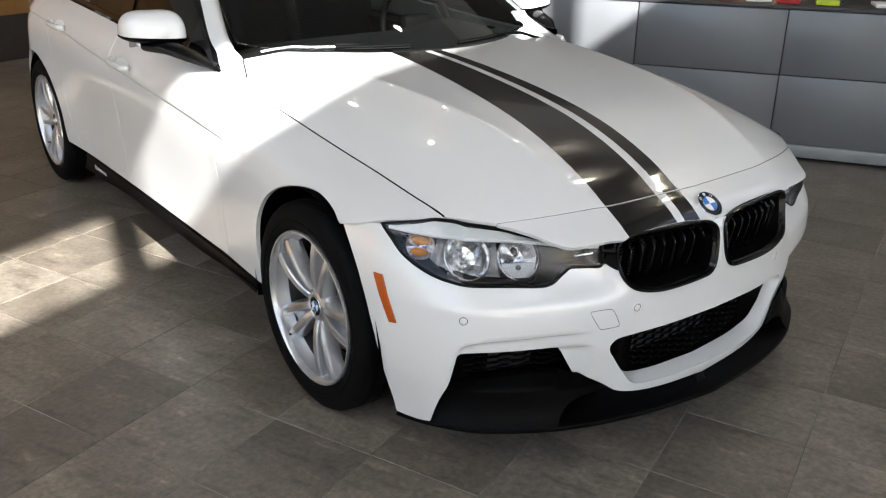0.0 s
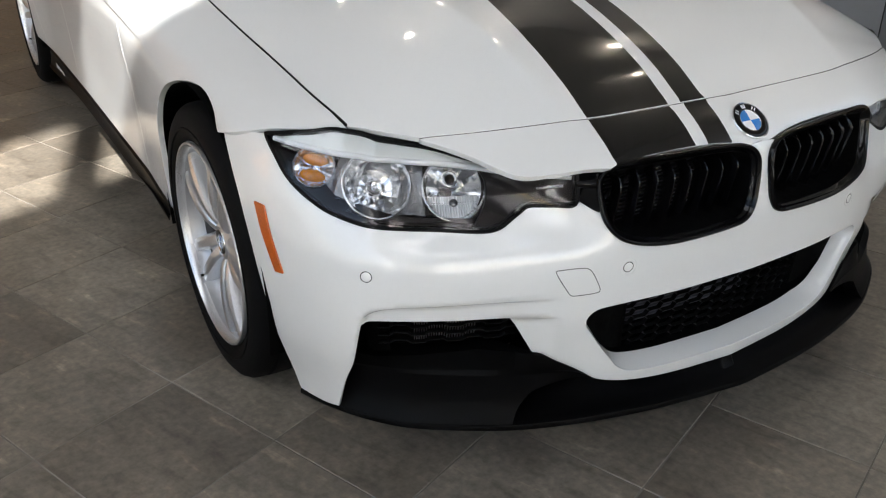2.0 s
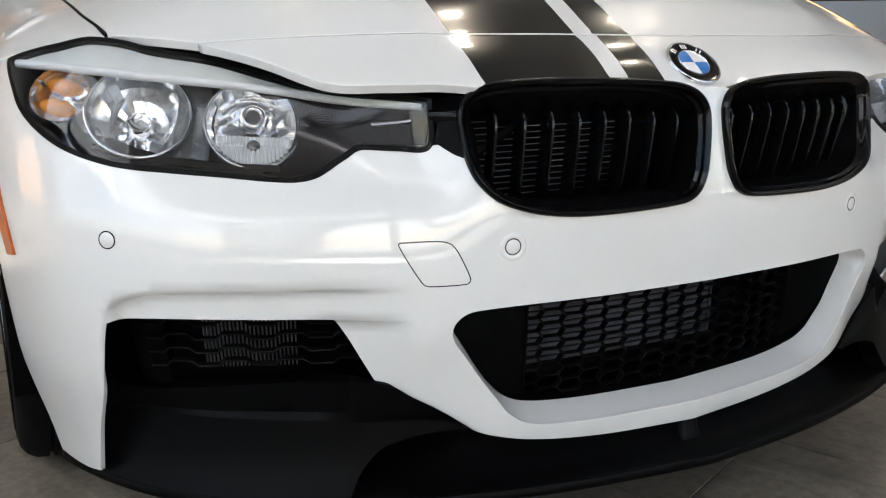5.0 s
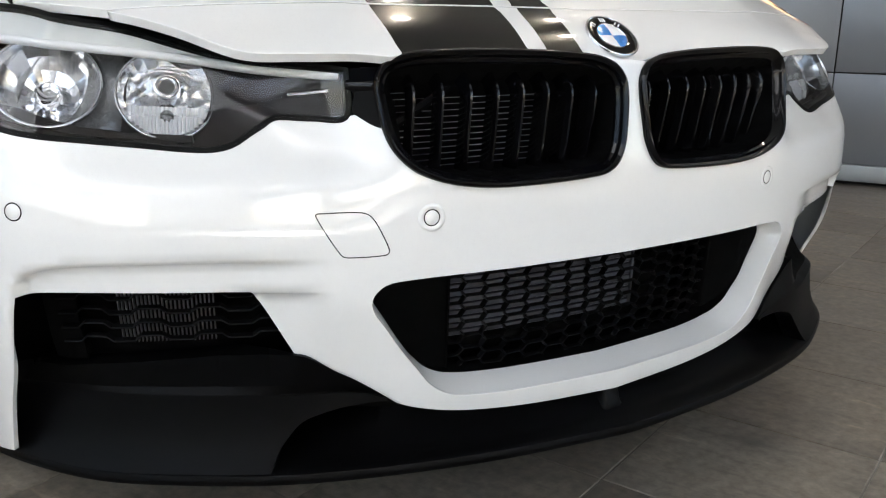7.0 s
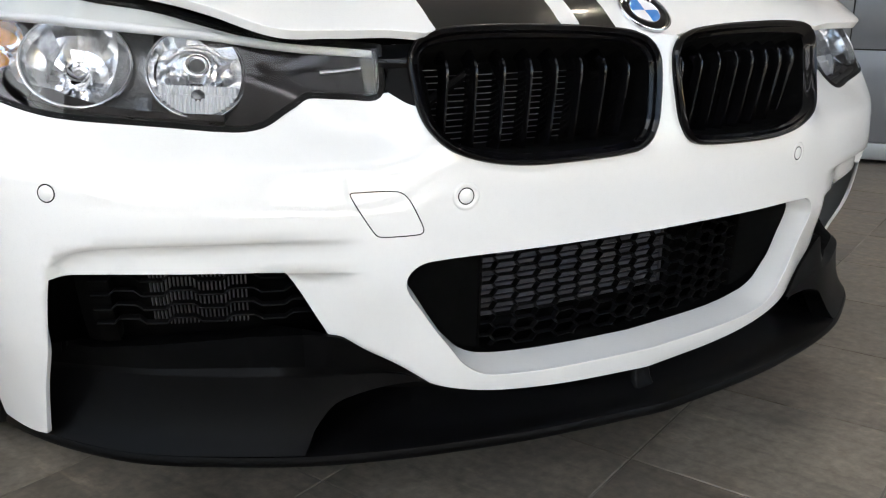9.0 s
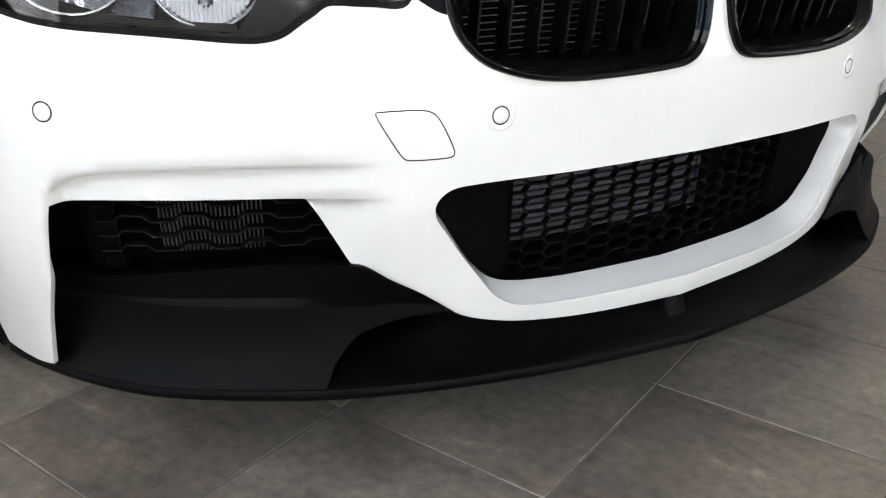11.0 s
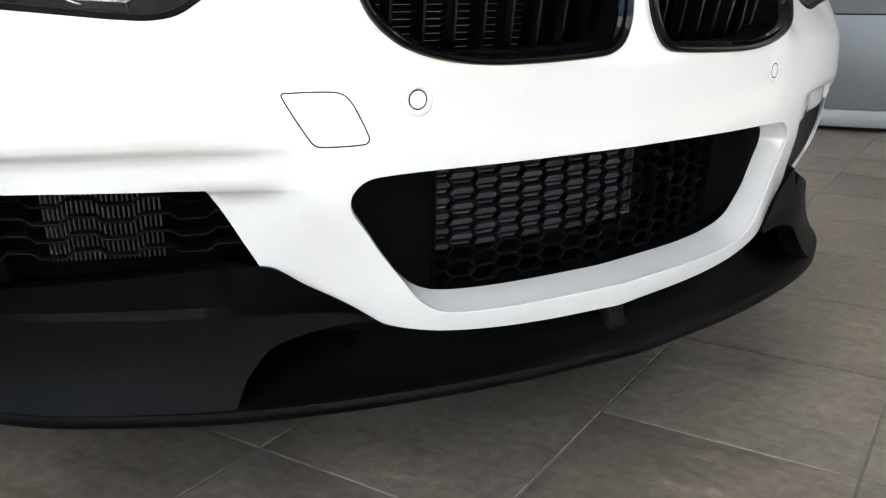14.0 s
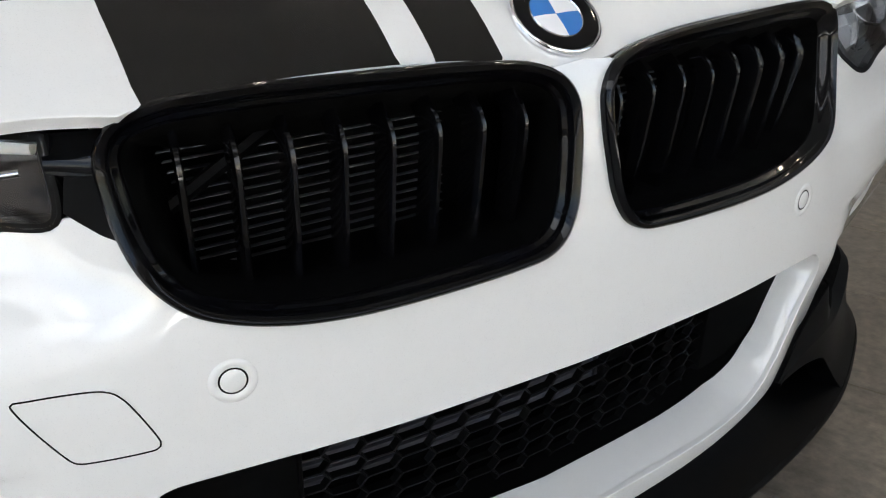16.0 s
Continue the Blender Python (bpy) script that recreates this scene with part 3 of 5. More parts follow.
def mirror_y(fn):
    return lambda u, v: fn(u, v) * np.array([-1, 1, 1])


KIDNEY = [(-.379, .655), (-.375, .669), (-.364, .681), (-.338, .690), (-.278, .694), (-.18, .6935), (-.11, .691), (-.054, .685),
          (-.0280, .674), (-.0155, .657), (-.0133, .634), (-.0168, .597), (-.0222, .568), (-.0350, .545), (-.053, .534), (-.085, .530),
          (-.159, .5275), (-.226, .5278), (-.272, .5325), (-.306, .5405), (-.3325, .5515), (-.350, .5655), (-.363, .583), (-.372, .608), (-.377, .634)]
HEAD_LOW = [(-.4124, .6151), (-.4518, .613), (-.4981, .614), (-.5136, .6051), (-.529, .5963), (-.5496, .5842), (-.5736, .579), (-.6096, .580),
            (-.6576, .5844), (-.7245, .5905), (-.7725, .5947), (-.8205, .601), (-.8685, .610), (-.9114, .6225), (-.9543, .639), (-.9937, .659), (-1.0314, .685)]
HEAD_TOP = [(-1.0812, .7127, 1), (-1.0143, .726), (-.9731, .7331), (-.9337, .7406), (-.8874, .7393), (-.8205, .7319), (-.7468, .7246),
            (-.6988, .7194), (-.6628, .7128), (-.625, .7029), (-.5736, .6905), (-.5256, .6815), (-.4621, .677), (-.4107, .672, 1)]
INTAKE = [(0, .4185), (-.15, .4185), (-.30, .418), (-.345, .4165), (-.365, .4145), (-.378, .409), (-.388, .3985), (-.3905, .387), (-.387, .375),
          (-.373, .354), (-.354, .325), (-.330, .293), (-.3095, .267), (-.285, .250), (-.26, .2435), (-.2, .239), (-.1, .236), (0, .235)]
FOG_TOP = [(-.815, .408, 1), (-.795, .412), (-.7245, .414), (-.6593, .413), (-.594, .4115), (-.536, .410, 1), (-.5204, .3867), (-.5016, .3533), (-.482, .319, 1)]
ARCH_NOSE = [(-s_at(-.238) - .0, .681, 1), (-s_at(-.29), .62), (-s_at(-.345), .52), (-s_at(-.388), .38), (-s_at(-.408), .27), (-s_at(-.422), .166, 1)]

bumper_half = ([(0, .682, 1), (-.034, .679, 1)] + KIDNEY[8:] + [(-.388, .622), (*HEAD_LOW[0], 1)] + HEAD_LOW[1:]
               + [(-1.079, .7105, 1), (-s_at(-.30), .698)] + ARCH_NOSE + [(-.95, .166), (-.910, .172, 1), (-.875, .25), (-.839, .32)] + FOG_TOP
               + [(-.4315, .2915), (-.3925, .269), (-.354, .246), (-.31, .2315), (-.26, .2215), (-.14, .2105), (0, .205, 1)])
def duct(s, d):
    """Depth behind the intake's rim: shallower towards its ends."""
    return d * (1 - .45 * step01((np.abs(s) - .262) / .09))


INTAKE_LOOP = both(curve(INTAKE))
ledge_line = np.stack([-np.array(LEDGE_S[:-1]), LEDGE_Z[:-1]], -1)
ledge_lines = [curve([tuple(p) for p in ledge_line - (0, d)]) * (m, 1) for d in (.0, .0065, .013) for m in (1, -1)]
low_lines = [np.stack([m * np.linspace(.425, .527, 20), np.full(20, z)], -1) for z in (.4100, .4070, .4035) for m in (1, -1)]
bumper = sheet("bumper", both(curve(bumper_half)), nose, M["paint"], car, "white painted front bumper", holes=[INTAKE_LOOP], step=.011, edge=.007, hole_edge=.006, lines=ledge_lines + low_lines)
rows = []
_foot = np.clip((.30 - INTAKE_LOOP[:, 1]) / .05, 0, 1)
for k, d, rise in ((1.0, .0015, .0002), (.994, .006, .0010), (.985, .016, .0028), (.955, .034, .0062), (.93, .0725, .0125), (.93, .0735, .0125), (.925, .13, .0125)):
    top = .4185 - (.4185 - INTAKE_LOOP[:, 1]) * (1 - (1 - k) * .05) + rise * _foot
    deep = d if d > .073 else d * (1 - .28 * _foot)
    rows.append(front(INTAKE_LOOP[:, 0] * (1 - (1 - k) * .35), top, duct(INTAKE_LOOP[:, 0], deep)))
band("intake_lining", rows[:5], M["paint"], bumper, "", True, False, 60)
# the lining goes on in near black for the darkness behind the mesh
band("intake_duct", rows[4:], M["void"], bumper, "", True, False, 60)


def hood_skin(x, y):
    return np.stack([x + 0 * y, y + 0 * x, hood_z(x, y)], -1)


WIDE = ([-.340, -.338, -.312, -.280, -.240], [-.156, -.150, -.140, -.130, -.122])
THIN = ([-.125, -.118, -.110, -.104, -.098], [-.068, -.062, -.058, -.056, -.060])


def film(edges, y0, y1):
    """The outline of a film strip on the hood between two edges, each given as x at five stations, and its long edges."""
    ys = [-.80, -.52, -.2, .1, .5]
    q = np.linspace(y0, y1, max(12, int((y1 - y0) / .012)))
    a, b = np.stack([pchip(ys, edges[0], q), q], -1), np.stack([pchip(ys, edges[1], q), q], -1)
    return np.concatenate([a, b[::-1]]), (a, b)


def clip_lines(lines, outline):
    out = []
    for l in lines:
        ok = inside(outline, l) & ~near(outline, l, .003)
        out.append(l[ok])
    return out


SHUT = [(-.634, -.590), (-.55, -.628), (-.45, -.659), (-.339, -.682), (-.2, -.693), (0, -.699)]
nose_half = ([(0, -.793, 1), (-.034, -.789), (-.06, -.784), (-.11, -.777), (-.18, -.772), (-.28, -.768), (-.338, -.768), (-.354, -.770, 1), (-.395, -.761), (-.46, -.750),
              (-.522, -.730), (-.574, -.664), (-.634, -.590, 1)] + SHUT[1:-1] + [(0, -.699, 1)])
hood_half = ([(0, -.6952, 1), (-.2, -.6892), (-.339, -.6782), (-.45, -.6552), (-.55, -.6242), (-.6325, -.5865, 1), (-.68, -.54), (-.722, -.492, 1), (-.731, -.38),
              (-.734, -.285), (-.735, 0), (-.736, .35), (-.742, .50), (-.723, .61), (-.705, .66), (-.665, .765, 1), (-.5, .625), (-.3, .485), (-.12, .425), (0, .415, 1)])
loops = [film(WIDE, -.84, .6), film(THIN, -.84, .6)]
stripes = [(l, M["stripe"], "satin black film stripe") for l, _ in loops]
for nm, half, par, lab in (("nose_panel", nose_half, bumper, ""), ("hood", hood_half, car, "white painted hood with black stripes")):
    ol = both(curve(half, .006 if nm == "nose_panel" else .010))
    sheet(nm, ol, hood_skin, M["paint"], par, lab, step=.012, edge=.012, lines=clip_lines([e for _, ee in loops for e in ee], ol), inlays=stripes)

BELT_Y, BELT_Z = [.62, .66, 1.118, 1.678, 2.4, 3.1, 3.5, 3.85], [.915, .927, .938, .970, .995, 1.01, 1.0, .97]


def belt(y):
    return pchip(BELT_Y, BELT_Z, y)


def arch(yc, r, a0, a1, n=9):
    return [(yc + r * math.cos(radians(a)), .345 + r * math.sin(radians(a))) for a in np.linspace(a0, a1, n)]


FENDER = [(y, float(hood_z(hood_rim(y) - .003, y)) - .0025, *((1,) if y < -.48 else ())) for y in (-.49, -.43, -.37, -.285, -.15, 0, .18, .35, .50)] + [(.585, .895), (.6225, .913, 1), (.6035, .85), (.588, .75), (.580, .645),
          (.574, .55), (.572, .36), (.572, .305, 1), (.45, .303), (.30, .303, 1), (.304, .38), (.302, .45), (.268, .55), (.193, .64), (.08, .703), (-.06, .727), (-.185, .707),
          (-.238, .684, 1), (-.30, .701), (-.365, .720, 1), (-.42, .729)]
FRONT_DOOR = [(.626, .911, 1), (.66, .925), (1.118, .936), (1.60, .965, 1), (1.60, .80), (1.60, .55), (1.60, .305, 1), (1.1, .304), (.577, .305, 1), (.578, .55), (.585, .645), (.593, .75), (.607, .85)]
REAR_DOOR = [(1.605, .965, 1), (2.0, .983), (2.52, .998, 1), (2.50, .90), (2.46, .78), (2.40, .66), (2.36, .52), (2.30, .40), (2.20, .305, 1), (1.9, .304), (1.605, .305, 1), (1.605, .60)]
QUARTER = ([(2.525, .998, 1), (3.1, 1.01), (3.5, 1.0), (3.83, .972, 1), (3.83, .7), (3.83, .46, 1), (3.45, .36), (3.168, .31, 1)] + arch(2.81, .365, 0, 180, 13)[:-1]
           + [(2.445, .33, 1), (2.43, .305, 1), (2.205, .305, 1), (2.305, .40), (2.365, .52), (2.405, .66), (2.465, .78), (2.505, .90)])
for side, fn, flip in (("right", flank, True), ("left", mirror_y(flank), False)):
    fold = lambda y0, y1: [np.stack([np.linspace(y0, y1, 90), crease(np.linspace(y0, y1, 90)) - d], -1) for d in (0, .0065, .013, .03)]
    sheet("fender", curve(FENDER, .008, True), fn, M["paint"], car, "", step=.018, flip=flip, edge=.014, lines=fold(.34, .575))
    for nm, ol, y0, y1 in (("front_door", FRONT_DOOR, .603, 1.594), ("rear_door", REAR_DOOR, 1.611, 2.48)):
        sheet(nm, curve(ol, .012, True), fn, M["paint"], car, "", step=.028, flip=flip, edge=.014, lines=fold(y0, y1))
    sheet("rear_quarter_panel", curve(QUARTER, .012, True), fn, M["paint"], car, "", step=.03, flip=flip, edge=.014, lines=fold(2.53, 3.5))

# greenhouse
RAIL_Y = [.687, .8275, .8735, .9385, 1.0435, 1.1855, 1.3, 1.6, 2.0, 2.5, 3.0, 3.4, 3.62]
RAIL_X = [.789, .748, .740, .723, .692, .656, .637, .605, .587, .578, .572, .575, .58]
RAIL_Z = [.918, .983, 1.010, 1.050, 1.116, 1.203, 1.264, 1.355, 1.395, 1.395, 1.33, 1.16, 1.03]
# front edges of the windscreen pillars
POST_X, POST_Y, POST_Z = [.745, .698, .690, .673, .642, .606, .590, .560], [.710, .790, .836, .901, 1.006, 1.148, 1.25, 1.50], [.925, .991, 1.018, 1.058, 1.124, 1.211, 1.262, 1.345]


def rail(y):
    return pchip(RAIL_Y, RAIL_X, y), pchip(RAIL_Y, RAIL_Z, y)


def top_skin(u, y):
    """Roof and pillars: u across from -1 to 1."""
    x, z = rail(y)
    return np.stack([u * x, y + 0 * u, z + .045 * (1 - u * u) * step01((y - 1.2) / .5)], -1)


WIND_TOP = 1.50


def shield(u, v):
    """Windscreen: u across, v up."""
    xb, yb = .70 * u, .435 + .345 * u * u
    zb = hood_z(xb, yb) + .004 + .075 * np.abs(u) ** 7
    xt, zt = pchip(RAIL_Y, RAIL_X, WIND_TOP) * .92 * u, pchip(RAIL_Y, RAIL_Z, WIND_TOP) + .04 * (1 - u * u)
    yt = WIND_TOP - .10 * (1 - u * u)
    w = v + .40 * v * (1 - v)
    return np.stack([xb + (xt - xb) * v, yb + (yt - yb) * v, zb + (zt - zb) * w], -1)


sq = lambda a, b, c, d, n=24: np.concatenate([np.stack([np.linspace(a, b, n), np.full(n, c)], -1)[:-1], np.stack([np.full(n, b), np.linspace(c, d, n)], -1)[:-1],
                                               np.stack([np.linspace(b, a, n), np.full(n, d)], -1)[:-1], np.stack([np.full(n, a), np.linspace(d, c, n)], -1)[:-1]])
wind = sheet("windscreen", sq(-.985, .985, .0, 1), shield, M["glass"], car, "tinted windscreen glass", step=.07, edge=.004)
wind.visible_shadow = False
sheet("roof", sq(-1, 1, 1.49, 2.96, 40), top_skin, M["paint"], car, "", step=.06, edge=.02)
rear_fn = lambda u, v: np.stack([u * (.53 + .05 * v), 2.965 + .62 * v + .05 * (1 - u * u), pchip([0, .5, 1], [1.37, 1.24, 1.06], v) + .03 * (1 - u * u)], -1)
sheet("rear_window", sq(-1, 1, 0, 1), rear_fn, M["glass"], car, "", step=.07, flip=False, edge=.004)
trunk_fn = lambda x, y: np.stack([x + 0 * y, y + 0 * x, 1.075 - .05 * (np.abs(x) / .7) ** 2.5 - .25 * np.clip(y - 3.55, 0, 1) ** 2 + 0 * x], -1)
sheet("trunk_lid", sq(-.68, .68, 3.52, 3.85, 30), trunk_fn, M["paint"], car, "", step=.05, edge=.02)
tail_fn = lambda x, z: np.stack([x + 0 * z, 3.85 - .10 * (np.abs(x) / .75) ** 3 + .04 * np.sin((z - .3) * 4), z + 0 * x], -1)
sheet("rear_bumper", sq(-.655, .655, .40, 1.0, 30), tail_fn, M["paint"], car, "", step=.06, flip=True, edge=.02)
for sgn in (-1, 1):
    mir = np.array([sgn, 1, 1])
    kk = np.linspace(0, 1, 30)
    py = np.interp(kk, np.linspace(0, 1, 8), POST_Y)
    fpt = np.stack([pchip(POST_Y, POST_X, py), py, pchip(POST_Y, POST_Z, py)], -1)
    ry = py + pchip([.71, .79, .9, 1.5], [-.023, .0375, .0375, .03], py)
    rx, rz = rail(ry)
    rpt = np.stack([rx, ry, rz], -1)
    rows = [fpt + (-.014, .004, -.016), fpt + (-.002, .001, -.002), fpt * .8 + rpt * .2 + (.003, -.004, .004), (fpt + rpt) / 2 + (.004, -.004, .005), fpt * .15 + rpt * .85 + (.003, -.001, .002), rpt, rpt + (-.012, .012, -.02)]
    band("a_pillar", [r * mir for r in rows], M["paint"], car, "", False, False, 60)
    band("door_frame", [(rpt + (-.003, .003, -.003)) * mir, (rpt + (.012, .014, -.004)) * mir, (rpt + (.014, .026, -.010)) * mir, (rpt + (-.002, .040, -.018)) * mir], M["gloss"], car, "black door frame strip", False, False, 60)
    fb = fpt[6:]
    band("screen_border", [(fb + (-.004, -.0005, -.001)) * mir, (fb + (-.012, -.006, .001)) * mir, (fb + (-.030, -.010, -.002)) * mir, (fb + (-.032, .0, -.016)) * mir], M["gloss"], car, "black windscreen edge", False, False, 60)
    # side glass and its black surround
    ys = np.linspace(.70, 3.42, 60)
    rx, rz = rail(ys)
    bx, bz = SIDE(ys, belt(ys)), belt(ys)
    rz = np.maximum(rz, bz + .004)
    lower, upper = np.stack([bx - .012, ys, bz], -1), np.stack([rx - .004, ys, rz - .012], -1)
    band("side_window", [(lower * (1 - k) + upper * k + (.012 * 4 * k * (1 - k), 0, 0)) * mir for k in np.linspace(0, 1, 6)], M["glass"], car, "", False, False, 60)
    trim = [lower + (.014, 0, -.004), lower + (.016, 0, .012), lower + (.004, 0, .024), lower + (-.01, 0, .02)]
    band("belt_trim", [r * mir for r in trim], M["gloss"], car, "", False, False, 30)
    for k0, k1 in ((1.58, 1.70),):
        sel = np.linspace(k0, k1, 4)
        rx, rz = rail(sel)
        bx, bz = SIDE(sel, belt(sel)), belt(sel)
        band("b_pillar", [np.stack([bx - .006, sel, bz], -1) * mir, np.stack([(bx + rx) / 2 + .014, sel, (bz + rz) / 2], -1) * mir, np.stack([rx + .002, sel, rz - .01], -1) * mir], M["gloss"], car, "", False, False, 40)
    ys = np.linspace(2.95, 3.62, 14)
    rx, rz = rail(ys)
    bx, bz = SIDE(ys, belt(ys)), belt(ys)
    lo = np.stack([bx, ys, bz - .004], -1)
    hi = np.stack([rx, ys, np.maximum(rz, bz)], -1)
    band("c_pillar", [lo * mir, ((lo + hi) / 2 + (.014, 0, 0)) * mir, hi * mir, (hi + (-.06, 0, .0)) * mir], M["paint"], car, "", False, False, 60)
    # inner shell that keeps the body dark inside, with the wheel housings
    liner = [(-.46, .17), (-.46, .70), (.36, .80), (.60, .88), (2.3, .9), (3.4, .9), (3.4, .25)]
    band("inner_liner", [[(sgn * (.60 if -.5 < y < .4 or 2.3 < y < 3.3 else .70), y, z) for y, z in liner], [(sgn * .55, y, z) for y, z in liner]], M["void"], car, "", True, True, 20)
for yc in (0.0, 2.81):
    for sgn in (-1, 1):
        arc = np.linspace(radians(-15), radians(195), 22)
        rings = [[(sgn * w, yc - .03 + (.372 if yc < 1 else .36) * math.cos(a), .345 + (.372 if yc < 1 else .36) * math.sin(a)) for a in arc] for w in (.872, .80, .66, .60)]
        band("wheel_housing", rings, M["void"], car, "", False, False, 40)
block("underbody", (1.36, 4.0, .06), (0, 1.6, .20), M["void"], car, "", .02)
block("engine_bay_floor", (1.15, .55, .40), (0, -.30, .42), M["void"], car, "", .03)


# dark tubes in the shut lines, standing in for the shade of the gaps
def seal(loop2d, fn, sink=.0035, r=.0026, mirrored=False):
    q = np.asarray(loop2d)
    p, n = fn(q[:, 0], q[:, 1]), normals_at(fn, q, False)
    if (n[:, 2].mean() < 0 and abs(n[:, 2].mean()) > .5):
        n = -n
    c = p - n * sink * np.sign((n * (p - np.array([0, 1.0, .5]))).sum(1))[:, None]
    tube("shut_seal", [tuple(v) for v in c], r, M["seal_and_gap"], car, "", 6)


half = curve([(x, y + .0019) for x, y in SHUT], .02)
seal(np.concatenate([half, (half * (-1, 1))[::-1][1:]]), hood_skin)
for sgn in (-1, 1):
    seal(curve([(-.724 * -sgn, -.487), (-.7335 * -sgn, -.38), (-.7365 * -sgn, -.285), (-.7375 * -sgn, 0), (-.7375 * -sgn, .35), (-.7445 * -sgn, .50), (-.7255 * -sgn, .61), (-.7075 * -sgn, .662), (-.669 * -sgn, .765)], .02), hood_skin, .0012, .0024)
    fn = flank if sgn < 0 else mirror_y(flank)
    for line in ([(.605, .86), (.590, .75), (.582, .645), (.576, .55), (.5745, .36), (.5745, .31)], [(1.6025, .95), (1.6025, .6), (1.6025, .31)],
                 [(2.5025, .96), (2.5025, .90), (2.4625, .78), (2.4025, .66), (2.3625, .52), (2.3025, .40), (2.21, .32)]):
        seal(curve(line, .03), fn, .005, .0032)


# -- wheels --
def spoke_pair(name, parent):
    """A forked spoke: two crisp bars that spread towards the rim, with a sunk web between them."""
    rs = [.046, .060, .080, .105, .135, .170, .205, .231]
    bm = bmesh.new()

    def prism(section):
        rows = [[bm.verts.new((x, u, r)) for u, x in section(r, i / (len(rs) - 1))] for i, r in enumerate(rs)]
        n = len(rows[0])
        for p, q in zip(rows, rows[1:]):
            for j in range(n):
                bm.faces.new((p[j], p[(j + 1) % n], q[(j + 1) % n], q[j]))
        bm.faces.new(rows[0])
        bm.faces.new(rows[-1])

    dish = lambda f: -.016 - .026 * math.sin(f * math.pi * .60) + .012 * f * f
    for side in (-1, 1):
        def bar(r, f, side=side):
            x, mid, half = dish(f), .0150 + .0290 * float(step01(f * .85 + .05)), .0150 + .0015 * f
            prof = [(-half - .003, x + .046), (-half, x + .004), (-half + .0045, x), (half * .25, x - .0015), (half - .003, x + .003), (half, x + .012), (half + .004, x + .046)]
            return [(side * (mid + u), y) for u, y in prof]
        prism(bar)
    prism(lambda r, f: [(w * (.0150 + .0290 * float(step01(f * .85 + .05))), dish(f) + d) for w, d in ((-1, .020 + .012 * f), (-.3, .026 + .014 * f), (.3, .026 + .014 * f), (1, .020 + .012 * f), (1, .046), (-1, .046))])
    return part(name, bm, M["alloy"], parent, "", 24)


def roundel(parent, r, axis_matrix, name="badge"):
    """A round badge: chrome ring, black collar, four quarter fields in blue and white."""
    def disc(nm, r0, r1, z0, a0, a1, mat, par):
        n = max(3, round((a1 - a0) / (math.pi / 32)))
        bm = bmesh.new()
        def ring(rad, h):
            return [bm.verts.new((rad * math.cos(a0 + (a1 - a0) * i / n), rad * math.sin(a0 + (a1 - a0) * i / n), h)) for i in range(n + 1)]
        prof = [(max(r0, 1e-4), 0), (max(r0, 1e-4), z0), ((r0 + r1) / 2, z0 + .0006), (r1 - .0004, z0), (r1, z0 - .0006), (r1, 0)]
        rows = [ring(*p) for p in prof]
        for a, b in zip(rows, rows[1:]):
            for i in range(n):
                bm.faces.new((a[i], a[i + 1], b[i + 1], b[i]))
        bmesh.ops.remove_doubles(bm, verts=bm.verts, dist=1e-5)
        bmesh.ops.transform(bm, matrix=axis_matrix, verts=bm.verts)
        return part(nm, bm, mat, par, "", 50)
    rim = disc(name, r * .93, r, r * .10, 0, 2 * math.pi, M["chrome"], parent)
    tagged(rim, "round badge with blue and white quarter fields")
    disc("collar", r * .60, r * .93, r * .085, 0, 2 * math.pi, M["gloss"], rim)
    disc("inner_ring", r * .57, r * .60, r * .095, 0, 2 * math.pi, M["chrome"], rim)
    for i in range(4):
        disc("field", 0, r * .57, r * .085, i * math.pi / 2, (i + 1) * math.pi / 2, M["badge_blue" if i % 2 else "badge_white"], rim)
    for i, a in enumerate((2.35, 1.57, .79)):
        bm = bmesh.new()
        for w in ((-.45, 0, .45) if i == 1 else (-.35, .35)):
            bmesh.ops.create_cube(bm, size=1, matrix=Matrix.Rotation(a - math.pi / 2, 4, "Z") @ Matrix.Translation((w * r * .20, r * .765, r * .088)) @ Matrix.Diagonal((r * .05, r * .19, .0012, 1)))
        bmesh.ops.transform(bm, matrix=axis_matrix, verts=bm.verts)
        part("emblem_bar", bm, M["badge_white"], rim, "")
    return rim


